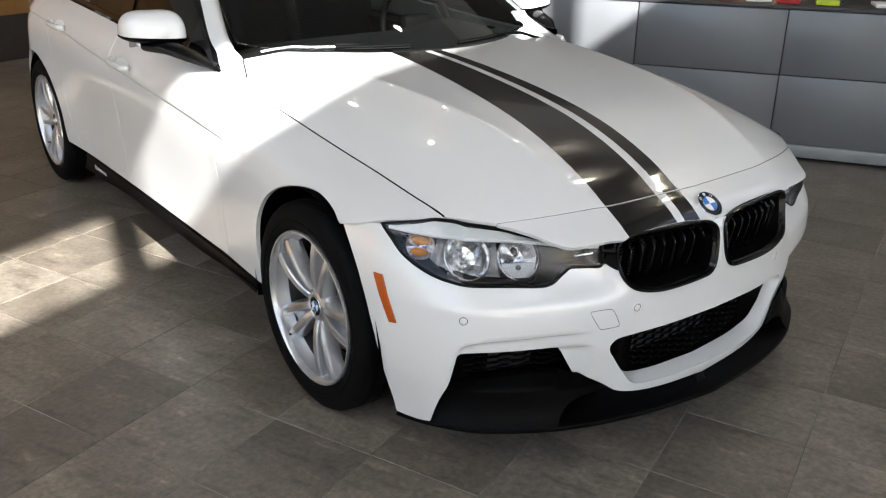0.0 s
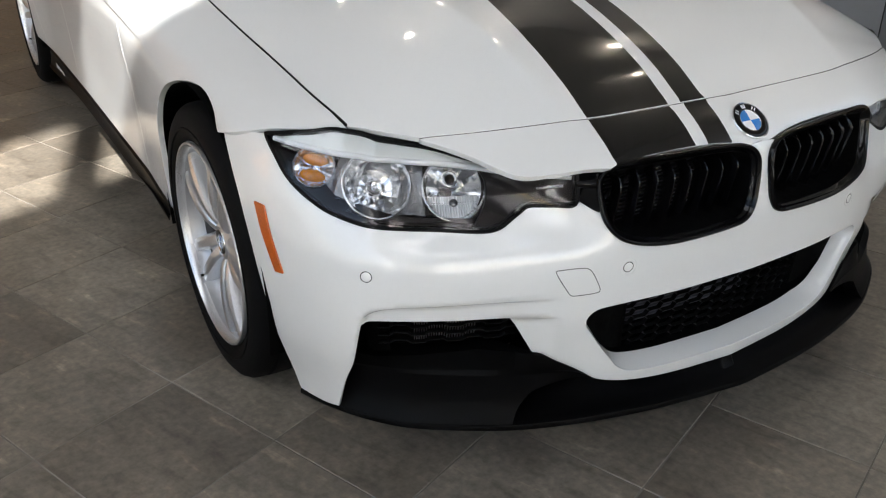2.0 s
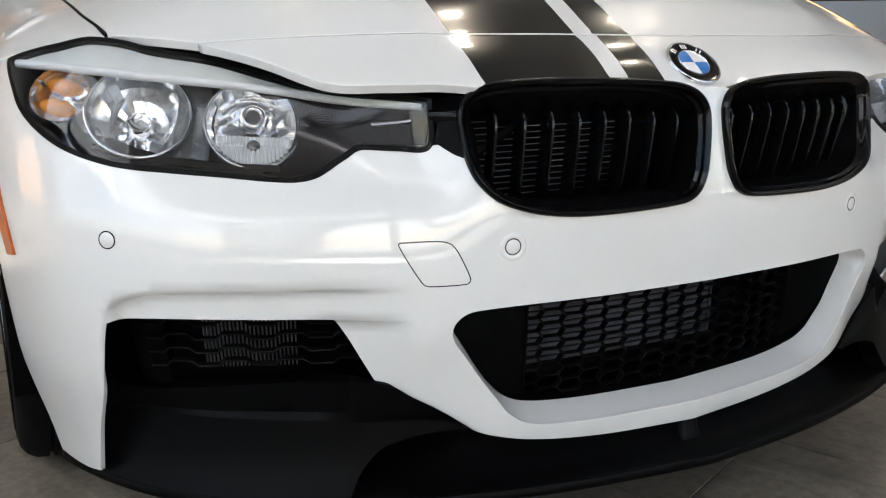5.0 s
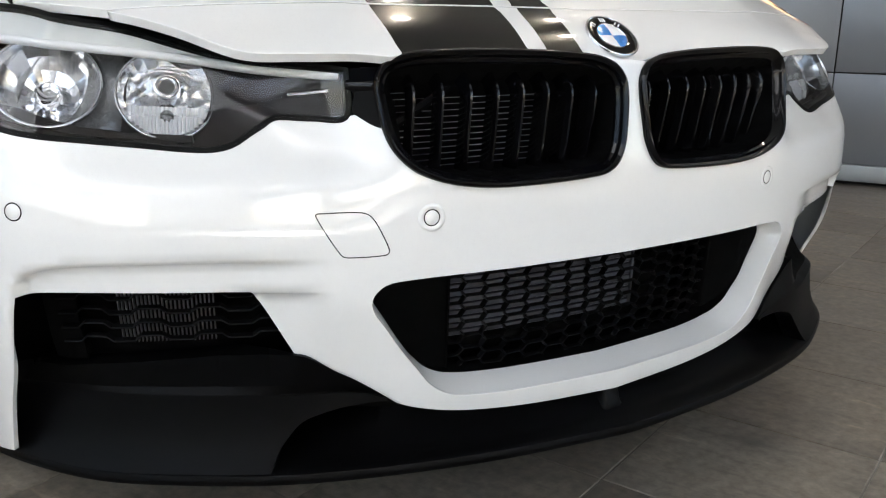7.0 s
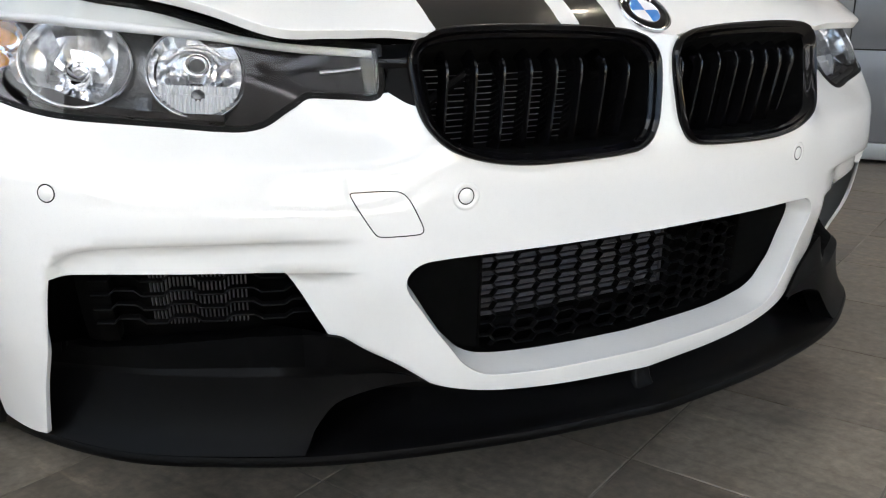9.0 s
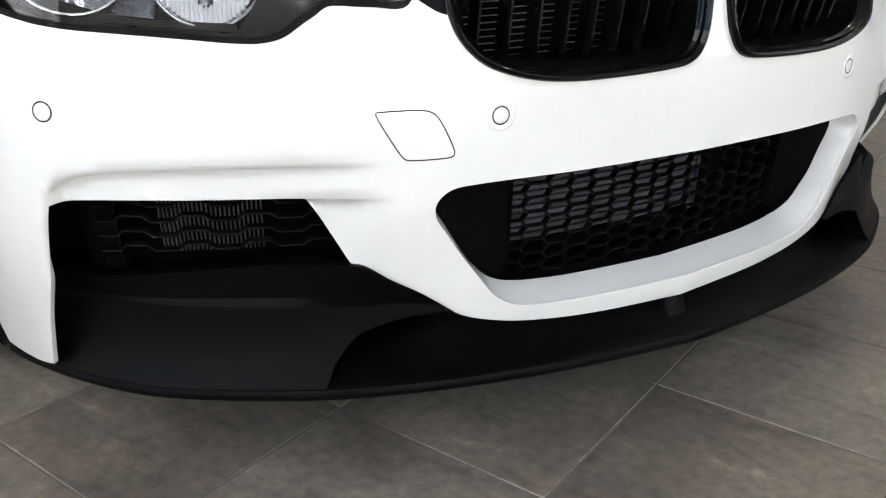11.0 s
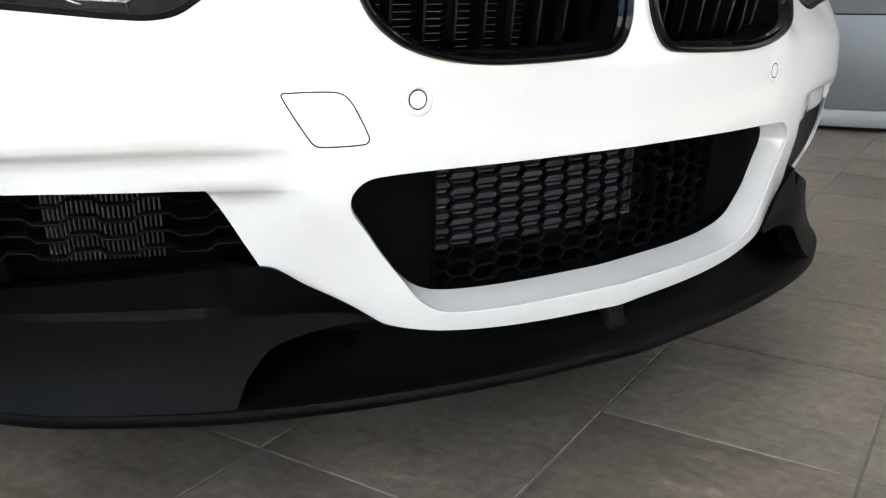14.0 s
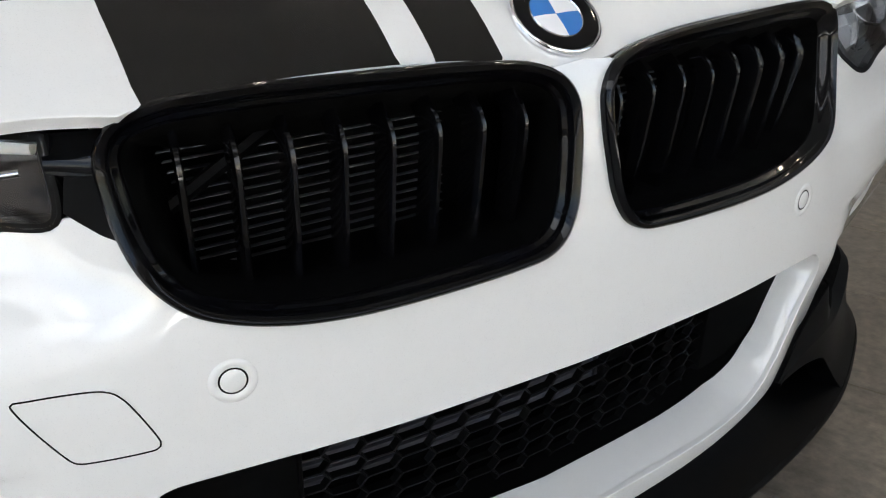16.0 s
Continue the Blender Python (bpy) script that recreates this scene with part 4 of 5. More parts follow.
def wheel(y, x, turn):
    """Outer face towards -x."""
    hub = new("wheel")
    hub.parent = car
    tagged(hub, "silver five-double-spoke alloy wheel with a black tyre")
    tyre_p = [(-.080, .235), (-.094, .243), (-.103, .262), (-.106, .285), (-.102, .305), (-.092, .319), (-.078, .327), (-.060, .329), (-.058, .322), (-.052, .322), (-.050, .330), (-.012, .331),
              (-.010, .323), (-.004, .323), (-.002, .331), (.040, .330), (.042, .322), (.048, .322), (.05, .329), (.085, .325), (.105, .312), (.112, .285), (.10, .25), (.08, .235)]
    tyre = lathe("tyre", tyre_p, 72, M["rubber"], hub, "black low-profile tyre", 35)
    lathe("sidewall_ring", [(-.1035, .268), (-.1070, .270), (-.1075, .274), (-.1045, .276)], 72, M["rubber"], tyre, "", 50)
    rim_p = [(-.096, .243), (-.103, .241), (-.104, .236), (-.099, .231), (-.090, .229), (-.084, .2285)]
    lathe("rim", rim_p, 72, M["alloy"], hub, "silver painted alloy rim", 40)
    lathe("rim_well", [(-.084, .2285), (-.072, .2265), (-.058, .220), (-.050, .212)], 72, M["alloy_shaded"], hub, "", 40)
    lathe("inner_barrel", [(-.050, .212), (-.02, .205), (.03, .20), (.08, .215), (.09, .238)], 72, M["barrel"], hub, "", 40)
    face = new("spokes")
    for i in range(5):
        s = spoke_pair("spoke", hub)
        s.matrix_basis = Matrix.Translation((-.052, 0, 0)) @ Matrix.Rotation(turn + 2 * math.pi * i / 5, 4, "X")
    bpy.data.objects.remove(face)
    lathe("hub", [(-.066, .0), (-.066, .032), (-.070, .036), (-.066, .046), (-.060, .062), (-.045, .070), (-.01, .072)], 40, M["alloy"], hub, "", 40)
    for i in range(5):
        a = turn + math.pi / 5 + 2 * math.pi * i / 5 
        b = lathe("bolt", [(-.062, 0), (-.062, .006), (-.058, .0085), (-.045, .0085)], 6, M["steel"], hub, "", 20)
        b.matrix_basis = Matrix.Translation((0, .050 * math.cos(a), .050 * math.sin(a)))
        # black ring laid round the bolt for the shade in its hole
        c = lathe("bolt_recess", [(-.0635, .0095), (-.0615, .0145), (-.058, .0148)], 20, M["black"], hub, "", 20)
        c.matrix_basis = Matrix.Translation((0, .050 * math.cos(a), .050 * math.sin(a)))
    cap = roundel(hub, .031, Matrix.Translation((-.0685, 0, 0)) @ Matrix.Rotation(radians(-90), 4, "Y") @ Matrix.Rotation(radians(40), 4, "Z"), "hub_badge")
    lathe("brake_disc", [(.004, .07), (-.006, .075), (-.006, .155), (.0, .158), (.016, .158), (.022, .07)], 56, M["steel"], hub, "", 30)
    cal = [(r * math.cos(a), r * math.sin(a)) for r, aa in ((.168, np.linspace(-.55, .55, 9)), (.100, np.linspace(.5, -.5, 9))) for a in aa]
    band("caliper", [[(w, -u, v) for u, v in cal] for w in (-.028, -.020, .04)], M["caliper"], hub, "", True, True, 40)
    v = tube("valve", [(-.078, .0, -.212), (-.092, 0, -.205)], .004, M["black"], hub, "", 8)
    v.matrix_basis = Matrix.Rotation(.75, 4, "X")
    # near-black cup added so that the openings between the spokes read dark
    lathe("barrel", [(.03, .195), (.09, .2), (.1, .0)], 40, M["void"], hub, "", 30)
    hub.location = (x, y, .331)
    return hub


for y, x, turn in ((0, -.768, .32), (2.81, -.775, .9)):
    w = wheel(y, x, turn)
    copy_thing(w, Matrix.Translation((-x, y, .331)) @ Matrix.Rotation(math.pi, 4, "Z"))


# -- nose details --
def frame_at(s, z, extra=0.0):
    """Place, outward normal, and the ways along s and up at a spot of the nose."""
    q = np.array([[s, z]])
    fn = lambda u, v: front(u, v, extra)
    n = normals_at(fn, q, False)[0]
    e = .004
    a = fn(np.array([s + e]), np.array([z]))[0] - fn(np.array([s - e]), np.array([z]))[0]
    a /= np.linalg.norm(a)
    return fn(np.array([s]), np.array([z]))[0], n, a, np.cross(n, a)


def on_front(s, z, extra=0.0):
    """A matrix whose z axis leaves the nose at that spot, x along it, y up."""
    p, n, a, b = frame_at(s, z, extra)
    m = Matrix.Identity(4)
    for i, c in enumerate((a, b, n, p)):
        for k in range(3):
            m[k][i] = c[k]
    return m


def ring_on(name, loop, profile, mat, parent, label="", base=0.0, smooth=50, even=0):
    """A moulding swept round a closed outline on the nose; profile: (towards the middle, outwards)."""
    loop = np.asarray(loop)
    fn = lambda u, v: front(u, v, base)
    p, n = fn(loop[:, 0], loop[:, 1]), normals_at(fn, loop, False)
    for _ in range(even):
        n = (np.roll(n, 1, 0) + n * 2 + np.roll(n, -1, 0)) / 4
    n /= np.linalg.norm(n, axis=1)[:, None]
    t = np.roll(p, -1, 0) - np.roll(p, 1, 0)
    m = np.cross(t, n)
    m /= np.linalg.norm(m, axis=1)[:, None]
    if ((p.mean(0) - p) * m).sum() < 0:
        m = -m
    return band(name, [p + m * a + n * b for a, b in profile], mat, parent, label, True, False, smooth)


def offset_loop(loop, d):
    loop = np.asarray(loop)
    t = np.roll(loop, -1, 0) - np.roll(loop, 1, 0)
    m = np.stack([-t[:, 1], t[:, 0]], -1)
    m /= np.linalg.norm(m, axis=1)[:, None] + 1e-12
    if ((loop.mean(0) - loop) * m).sum() < 0:
        m = -m
    return loop + m * d


def skin(extra):
    return lambda u, v: front(u, v, extra)


def bar_along(bm, spots, half, deep):
    """A blade through spots (s, z, depth), half thick along s."""
    rows = []
    for s, z, d in spots:
        p, n, a, b = frame_at(s, z, d)
        prof = ((-half, -deep), (-half, -.004), (-half * .5, 0), (half * .5, 0), (half, -.004), (half, -deep))
        rows.append([bm.verts.new(tuple(p + a * u + n * w)) for u, w in prof])
    for r0, r1 in zip(rows, rows[1:]):
        for i in range(6):
            bm.faces.new((r0[i], r0[(i + 1) % 6], r1[(i + 1) % 6], r1[i]))
    bm.faces.new(rows[0])
    bm.faces.new(rows[-1])


def kidney(sgn):
    loop = curve(KIDNEY, .006, True) * (-sgn, 1)
    g = new("kidney_grille")
    g.parent = car
    tagged(g, "gloss black kidney grille with vertical slats")
    ring_on("frame", loop, [(-.001, -.012), (-.001, .0045), (.001, .0092), (.004, .0108), (.0068, .0086), (.0086, .003), (.0094, -.002), (.0116, -.0040), (.0124, -.009)], M["gloss"], g, "gloss black grille frame", even=60)
    # added near-black ring that keeps the space behind the slats dark
    ring_on("shroud", loop, [(.0124, -.009), (.0128, -.030), (.013, -.06), (.010, -.13)], M["void"], g, "", even=60)
    for i in range(8):
        s = sgn * (.3275 - .0393 * i)
        zt = .696 - .002 * max(0, i - 5)
        zb = .548 if i == 0 else .534
        bm = bmesh.new()
        path = [(zt, .060), (zt - .018, .046), (zt - .032, .029), (zt - .042, .0185), (zt - .052, .0150), (zt - .064, .0172)] + [((zt - .064) * (1 - f) + (zb - .006) * f, .0172 + .033 * f) for f in (.33, .66, 1)]
        bar_along(bm, [(s - sgn * .003 * (zt - z) / .15, z, d) for z, d in path], .0032, .030)
        part("slat", bm, M["slat"], g, "", 50)
    return g


for sgn in (-1, 1):
    kidney(sgn)

# radiator behind the kidneys
radiator = new("radiator")
radiator.parent = car
tagged(radiator, "dark radiator core with thin metal fins")
block("core", (.86, .02, .22), (0, -.672, .605), M["void"], radiator, "", .003)
for sgn in (-1, 1):
    for i in range(19):
        block("fin", (.285, .005, .0005), (sgn * .2175, -.700, .532 + i * .0082), M["fin"], radiator, "", 0)
tube("brace", [(-.36, -.712, .575), (-.20, -.722, .672)], .006, M["black"], radiator, "", 6)

# lower intake
intake = new("intake_grille")
intake.parent = car
tagged(intake, "black honeycomb lower intake grille")
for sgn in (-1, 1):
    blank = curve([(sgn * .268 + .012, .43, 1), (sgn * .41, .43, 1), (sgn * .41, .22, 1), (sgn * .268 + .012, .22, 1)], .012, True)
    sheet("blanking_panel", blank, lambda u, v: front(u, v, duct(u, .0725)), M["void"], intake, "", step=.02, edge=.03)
bm = bmesh.new()
pitch_s, pitch_z = .0372, .0196
for i in range(-7, 8):
    for j in range(-1, 11):
        cs, cz = i * pitch_s + .012, .232 + j * pitch_z + (pitch_z / 2 if i % 2 else 0)
        if abs(cs - .012) > .262 or cz > .43:
            continue
        hexa = [(-.0225, 0), (-.0145, -.0098), (.0145, -.0098), (.0225, 0), (.0145, .0098), (-.0145, .0098)]
        rows = []
        for k, d in ((1.0, .0755), (.97, .074), (.91, .0745), (.90, .084)):
            pts = np.array([(cs + u * (1 - (1 - k) * .62), cz + v * k) for u, v in hexa])
            rows.append([bm.verts.new(tuple(p)) for p in front(pts[:, 0], pts[:, 1], d)])
        for a, b in zip(rows, rows[1:]):
            for q in range(6):
                bm.faces.new((a[q], a[(q + 1) % 6], b[(q + 1) % 6], b[q]))
tagged(part("honeycomb", bm, M["black"], intake, "", 40), "black plastic honeycomb mesh")
for sgn in (-1, 1):
    for s in ((.268,) if sgn < 0 else (.268,)):
        bm = bmesh.new()
        bar_along(bm, [(sgn * s + .012, z, .070) for z in np.linspace(.215, .425, 8)], .003, .02)
        part("grille_edge", bm, M["void"], intake, "", 40)
cooler = new("intercooler")
cooler.parent = car
tagged(cooler, "grey aluminium intercooler behind the lower grille")
# added near-black backing and side walls: they shut out the lit floor beyond
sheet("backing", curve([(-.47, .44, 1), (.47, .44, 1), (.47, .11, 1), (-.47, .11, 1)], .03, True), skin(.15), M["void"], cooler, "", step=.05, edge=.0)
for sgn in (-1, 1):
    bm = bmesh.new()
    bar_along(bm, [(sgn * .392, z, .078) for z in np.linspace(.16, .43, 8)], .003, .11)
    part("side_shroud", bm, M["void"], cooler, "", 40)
for j in range(13):
    z = .294 + j * .0100
    bm = bmesh.new()
    rows = []
    for s in np.linspace(-.252, .116, 14):
        p, n, a, b = frame_at(s, z, .108)
        rows.append([bm.verts.new(tuple(p + b * u + n * w)) for u, w in ((-.0044, -.02), (-.0044, .0), (-.003, .002), (.003, .002), (.0044, 0), (.0044, -.02))])
    for r0, r1 in zip(rows, rows[1:]):
        for i in range(6):
            bm.faces.new((r0[i], r0[(i + 1) % 6], r1[(i + 1) % 6], r1[i]))
    part("tube", bm, M["cooler"], cooler, "", 40)
bm = bmesh.new()
bar_along(bm, [(.120, z, .104) for z in np.linspace(.288, .422, 6)], .004, .02)
part("end_plate", bm, M["cooler"], cooler, "", 40)

# corner inlets
for sgn in (-1, 1):
    fog = new("corner_grille")
    fog.parent = car
    tagged(fog, "black corner air inlet with wavy bars")
    loop = np.array([(-.85, .435), (-.48, .435), (-.44, .29), (-.90, .29)]) * (-sgn, 1)
    sheet("backing", curve([(*p, 1) for p in loop], .02, True), skin(.105), M["void"], fog, "", step=.04, edge=0)
    for z0 in (.330, .350, .370, .390):
        bm = bmesh.new()
        rows = []
        wave = []
        s = .80
        while s > .47:
            wave += [(s, 0), (s - .030, 0), (s - .040, .0075), (s - .068, .0075)]
            s -= .078
        for s, dz in wave:
            p, n, a, b = frame_at(sgn * s, z0 + dz, .058)
            rows.append([bm.verts.new(tuple(p + b * u + n * w)) for u, w in ((-.0014, -.009), (-.0014, -.001), (0, 0), (.0014, -.001), (.0014, -.009))])
        for r0, r1 in zip(rows, rows[1:]):
            for i in range(5):
                bm.faces.new((r0[i], r0[(i + 1) % 5], r1[(i + 1) % 5], r1[i]))
        part("wavy_bar", bm, M["black"], fog, "", 30)
    bm = bmesh.new()
    for i in range(24):
        bar_along(bm, [(sgn * (.715 - i * .0056), z, .076) for z in (.322, .362, .404)], .0010, .005)
    part("cooler_core", bm, M["fin"], fog, "thin vertical cooler fins")
    inner = curve([(sgn * .845, .425, 1), (sgn * .775, .425, 1), (sgn * .775, .30, 1), (sgn * .845, .30, 1)], .02, True)
    sheet("duct_wall", inner, skin(.07), M["void"], fog, "", step=.03, edge=.02)

# sensors, towing cover, side markers
for sgn in (-1, 1):
    for s, z, wide in ((.313, .4945, True), (.799, .5135, False)):
        m = on_front(sgn * s, z)
        sen = new("parking_sensor")
        sen.parent = car
        def puck(nm, prof, mat):
            bm = bmesh.new()
            rows = [[bm.verts.new(m @ Vector((r * math.cos(a), r * math.sin(a), h))) for a in np.linspace(0, 2 * math.pi, 29)[:-1]] for r, h in prof]
            for a, b in zip(rows, rows[1:]):
                for i in range(28):
                    bm.faces.new((a[i], a[(i + 1) % 28], b[(i + 1) % 28], b[i]))
            return part(nm, bm, mat, sen, "", 50)
        puck("eye", [(.0001, .0012), (.0080, .0012), (.0094, .0004), (.0096, -.003)], M["paint"])
        # flat black ring drawn for the shaded gap round the eye
        puck("gap", [(.0092, .0003), (.0108, .0003), (.0110, .0001)], M["seal_and_gap"])
        if wide:
            puck("collar", [(.0109, .0002), (.0130, .0013), (.0165, .0012), (.0180, .0001)], M["paint"])
TOW = [(-.457, .5047), (-.4467, .5062), (-.3987, .5048), (-.3867, .4961), (-.3678, .4568), (-.3712, .4514), (-.421, .451), (-.4278, .4549)]
# thin raised black line in place of a shaded groove; nothing is cut
ring_on("tow_cover_gap", curve(TOW, .004, True), [(-.0007, .0001), (-.0004, .0005), (.0004, .0005), (.0007, .0001)], M["seal_and_gap"], car, "dark line drawn for the gap round the towing eye cover")
for sgn in (-1, 1):
    mk = np.array([(1.0692, .5894), (1.0383, .5903), (.9886, .4702), (1.0109, .467)]) * (sgn, 1)
    sheet("side_marker", curve([(*p, 1) for p in mk], .006, True), skin(-.0035), M["marker"], car, "amber side marker reflector", step=.012, edge=.006)
    con = np.array([(.378, .620), (.412, .6165), (.412, .6715), (.372, .6745)]) * (sgn, 1)
    roll = lambda u, v: front(u, v, .006 - .010 * np.exp(-((v - .654) / .011) ** 2) + .008 * step01((.640 - v) / .02))
    sheet("grille_bridge", curve([(*p, 1) for p in con], .004, True), roll, M["gloss"], car, "gloss black rolled bridge between headlight and grille", step=.004, edge=.03)
for sgn in (-1, 1):
    fil = np.array([(.405, .622), (.4005, .645), (.3785, .648), (.3755, .634), (.3725, .615), (.3735, .6045), (.3835, .6085), (.395, .6155)]) * (sgn, 1)
    sheet("side_filler", curve([(*p, 1) for p in fil], .006, True), skin(-.0012), M["black"], car, "satin black filler beside the grille", step=.01, edge=.01)
_p, _n = np.array([0, -.757, float(hood_z(0, -.757)) + .001]), normals_at(hood_skin, np.array([[0., -.757]]), False)[0]
_up = np.cross(_n, (1, 0, 0))
_bm = Matrix(((1, _up[0], _n[0], _p[0]), (0, _up[1], _n[1], _p[1]), (0, _up[2], _n[2], _p[2]), (0, 0, 0, 1)))
roundel(car, .041, _bm, "hood_badge")


# -- headlights --
def bowl(parent, name, s, z, r, depth, mat, tilt=0.0, facets=24, ringed=True, lift=0.0):
    m = on_front(s, z, .028)
    yaw = Matrix.Rotation(tilt, 4, "Y") @ Matrix.Rotation(radians(-9), 4, "X")
    rng = random.Random(int(abs(s) * 1000))
    prof = [(r * 1.05, .0), (r, .004), (r * .93, -.004), (r * .80, -depth * .35), (r * .58, -depth * .68), (r * .34, -depth * .9), (r * .20, -depth)]
    bm = bmesh.new()
    rows = [[bm.verts.new(m @ yaw @ Vector((q * math.cos(a), q * math.sin(a), h + (rng.uniform(-.0022, .0022) if k > 2 else 0)))) for a in np.linspace(0, 2 * math.pi, facets + 1)[:-1]] for k, (q, h) in enumerate(prof)]
    for a, b in zip(rows, rows[1:]):
        for i in range(facets):
            bm.faces.new((a[i], a[(i + 1) % facets], b[(i + 1) % facets], b[i]))
    ob = part(name, bm, mat, parent, "", 9)
    if ringed:
        tube("bezel_ring", [m @ yaw @ Vector((r * 1.03 * math.cos(a), r * 1.03 * math.sin(a), .004)) for a in np.linspace(0, 2 * math.pi, 41)[:-1]], .0022, M["chrome"], ob, "", 8, True)
    bm = bmesh.new()
    rr = r * .22
    prof = [(rr * 1.25, -depth * .95), (rr * 1.25, -depth * .60), (rr, -depth * .52), (rr * .9, -depth * .55), (rr * .3, -depth * .62), (.0004, -depth * .60)]
    rows = [[bm.verts.new(m @ yaw @ Vector((q * math.cos(a), q * math.sin(a) + lift, h))) for a in np.linspace(0, 2 * math.pi, 21)[:-1]] for q, h in prof]
    for a, b in zip(rows, rows[1:]):
        for i in range(20):
            bm.faces.new((a[i], a[(i + 1) % 20], b[(i + 1) % 20], b[i]))
    part("bulb", bm, M["chrome"], ob, "", 50)
    return ob, m @ yaw


def headlight(sgn):
    h = new("headlight")
    h.parent = car
    tagged(h, "clear headlight with two round reflectors and an amber bulb")
    loop = curve(HEAD_TOP + HEAD_LOW, .007, True) * (-sgn, 1)
    lens = sheet("lens", loop, skin(-.0015), M["lens"], h, "clear plastic lens", step=.016, edge=.006)
    lens.visible_shadow = False
    ring_on("seal", loop, [(-.003, -.012), (-.0028, -.0004), (.0035, .0004), (.0055, -.002), (.0055, -.012)], M["seal_and_gap"], h, "black lens surround", base=-.0015)
    deep = [(.003, -.004), (.006, -.02), (.010, -.055), (.016, -.085)]
    ring_on("housing", loop, deep, M["bezel"], h, "", smooth=60)
    fluted = lambda u, v: front(u, v, .030 + .16 * (v - .60) + .005 * np.abs(np.sin(u * 60 + 1.2 * v)))
    circle = lambda s, z, r: np.stack([sgn * s + r * np.cos(np.linspace(0, 2 * math.pi, 41)[:-1]), z + r * np.sin(np.linspace(0, 2 * math.pi, 41)[:-1])], -1)
    plate = offset_loop(loop, .009)
    outer = np.abs(plate[:, 0]) >= .690
    start = int(np.argmax(outer & ~np.roll(outer, 1)))
    outer_loop = np.roll(plate, -start, 0)[:int(outer.sum())]
    inner_loop = np.roll(plate, -start, 0)[int(outer.sum()) - 1:]
    inner_loop = np.concatenate([inner_loop, outer_loop[:1]])
    sheet("back_plate", outer_loop, fluted, M["lamp_wall"], h, "fluted satin grey inner wall", holes=[circle(.800, .651, .057), circle(.960, .670, .036)], step=.006, edge=0)
    sheet("inner_plate", inner_loop, skin(.034), M["bezel"], h, "dark satin inner bezel", holes=[circle(.632, .637, .055)], step=.008, edge=0)
    up = lambda pts: curve([(p[0] * -sgn, *p[1:]) for p in pts], .008, True)
    brow = HEAD_TOP[:-2] + [(-.475, .6735), (-.522, .673, 1), (-.62, .684), (-.72, .692), (-.875, .7015), (-.975, .7065), (-1.06, .708, 1)]
    sheet("brow", offset_loop(up(brow), .003), skin(.007), M["brow"], h, "satin silver brow", step=.014, edge=.010)
    guide = [(-.418, .6635), (-.45, .6650), (-.522, .6700), (-.62, .6825), (-.72, .6915), (-.875, .7010), (-.975, .706), (-1.055, .7075)]
    line = curve([(p[0] * -sgn, p[1]) for p in guide], .012)
    tube("light_guide", [tuple(p) for p in front(line[:, 0], line[:, 1], np.full(len(line), .0065))], .0056, M["guide"], h, "white light guide under the brow", 8)
    a, _ = bowl(h, "outer_reflector", sgn * .800, .651, .060, .038, M["reflector"], sgn * -.12)
    b, m = bowl(h, "inner_reflector", sgn * .632, .637, .057, .050, M["reflector"], sgn * -.18, lift=.020)
    bm = bmesh.new()
    for i in range(21):
        u = -.0490 + i * .0049
        low = -math.sqrt(max(.0525 ** 2 - u * u, 0))
        if low > -.022:
            continue
        # an upright flute: ridge between two valleys, leaning back at its foot
        rows = [[bm.verts.new(m @ Vector((u + x, v, d + e))) for x, e in ((-.0024, 0), (-.001, .0026), (.001, .0026), (.0024, 0))]
                for v, d in ((-.0110, -.020), (-.0125, -.0075), (-.0235, -.0065), (-.0250, -.0085), (-.0265, -.0065), (low, -.0030))]
        for r0, r1 in zip(rows, rows[1:]):
            for k in range(3):
                bm.faces.new((r0[k], r1[k], r1[k + 1], r0[k + 1]))
    part("fluted_lens", bm, M["satin_reflector"], b, "clear fluted lower lens", 20)
    bm = bmesh.new()
    bmesh.ops.create_uvsphere(bm, u_segments=16, v_segments=8, radius=.0085, matrix=m @ Matrix.Translation((0, -.025, -.006)) @ Matrix.Diagonal((1, 1, .5, 1)))
    part("side_bulb", bm, M["lamp_wall"], b, "grey side light bulb", 60)
    lathe_ring = [m @ Vector((.0125 * math.cos(a), .020 + .0125 * math.sin(a), -.020)) for a in np.linspace(0, 2 * math.pi, 29)[:-1]]
    tube("projector_ring", lathe_ring, .0042, M["chrome"], b, "", 8, True)
    bm = bmesh.new()
    bm.faces.new([bm.verts.new(m @ Vector((.0115 * math.cos(a), .020 + .0115 * math.sin(a), -.0215))) for a in np.linspace(0, 2 * math.pi, 25)[:-1]])
    part("projector_eye", bm, M["bezel"], b, "dark projector eye")
    c, mc = bowl(h, "indicator_reflector", sgn * .960, .670, .038, .030, M["reflector"], sgn * -.45, 18, False)
    for dz in (-.016, .014):
        bm = bmesh.new()
        bmesh.ops.create_uvsphere(bm, u_segments=14, v_segments=10, radius=.014, matrix=mc @ Matrix.Translation((0, dz, -.004)) @ Matrix.Diagonal((1.7, .8, .8, 1)))
        part("indicator_bulb", bm, M["amber"], c, "amber indicator bulb", 60)
    web = [(-.4135, .664, 1), (-.4145, .6168, 1), (-.4518, .6155), (-.497, .6165), (-.531, .599), (-.551, .5870), (-.575, .5820), (-.600, .5825, 1),
           (-.588, .595), (-.5755, .615), (-.5715, .637), (-.5735, .655), (-.585, .674, 1)]
    sheet("inner_web", up(web), skin(.013), M["bezel"], h, "gloss dark inner panel", step=.012, edge=.02)
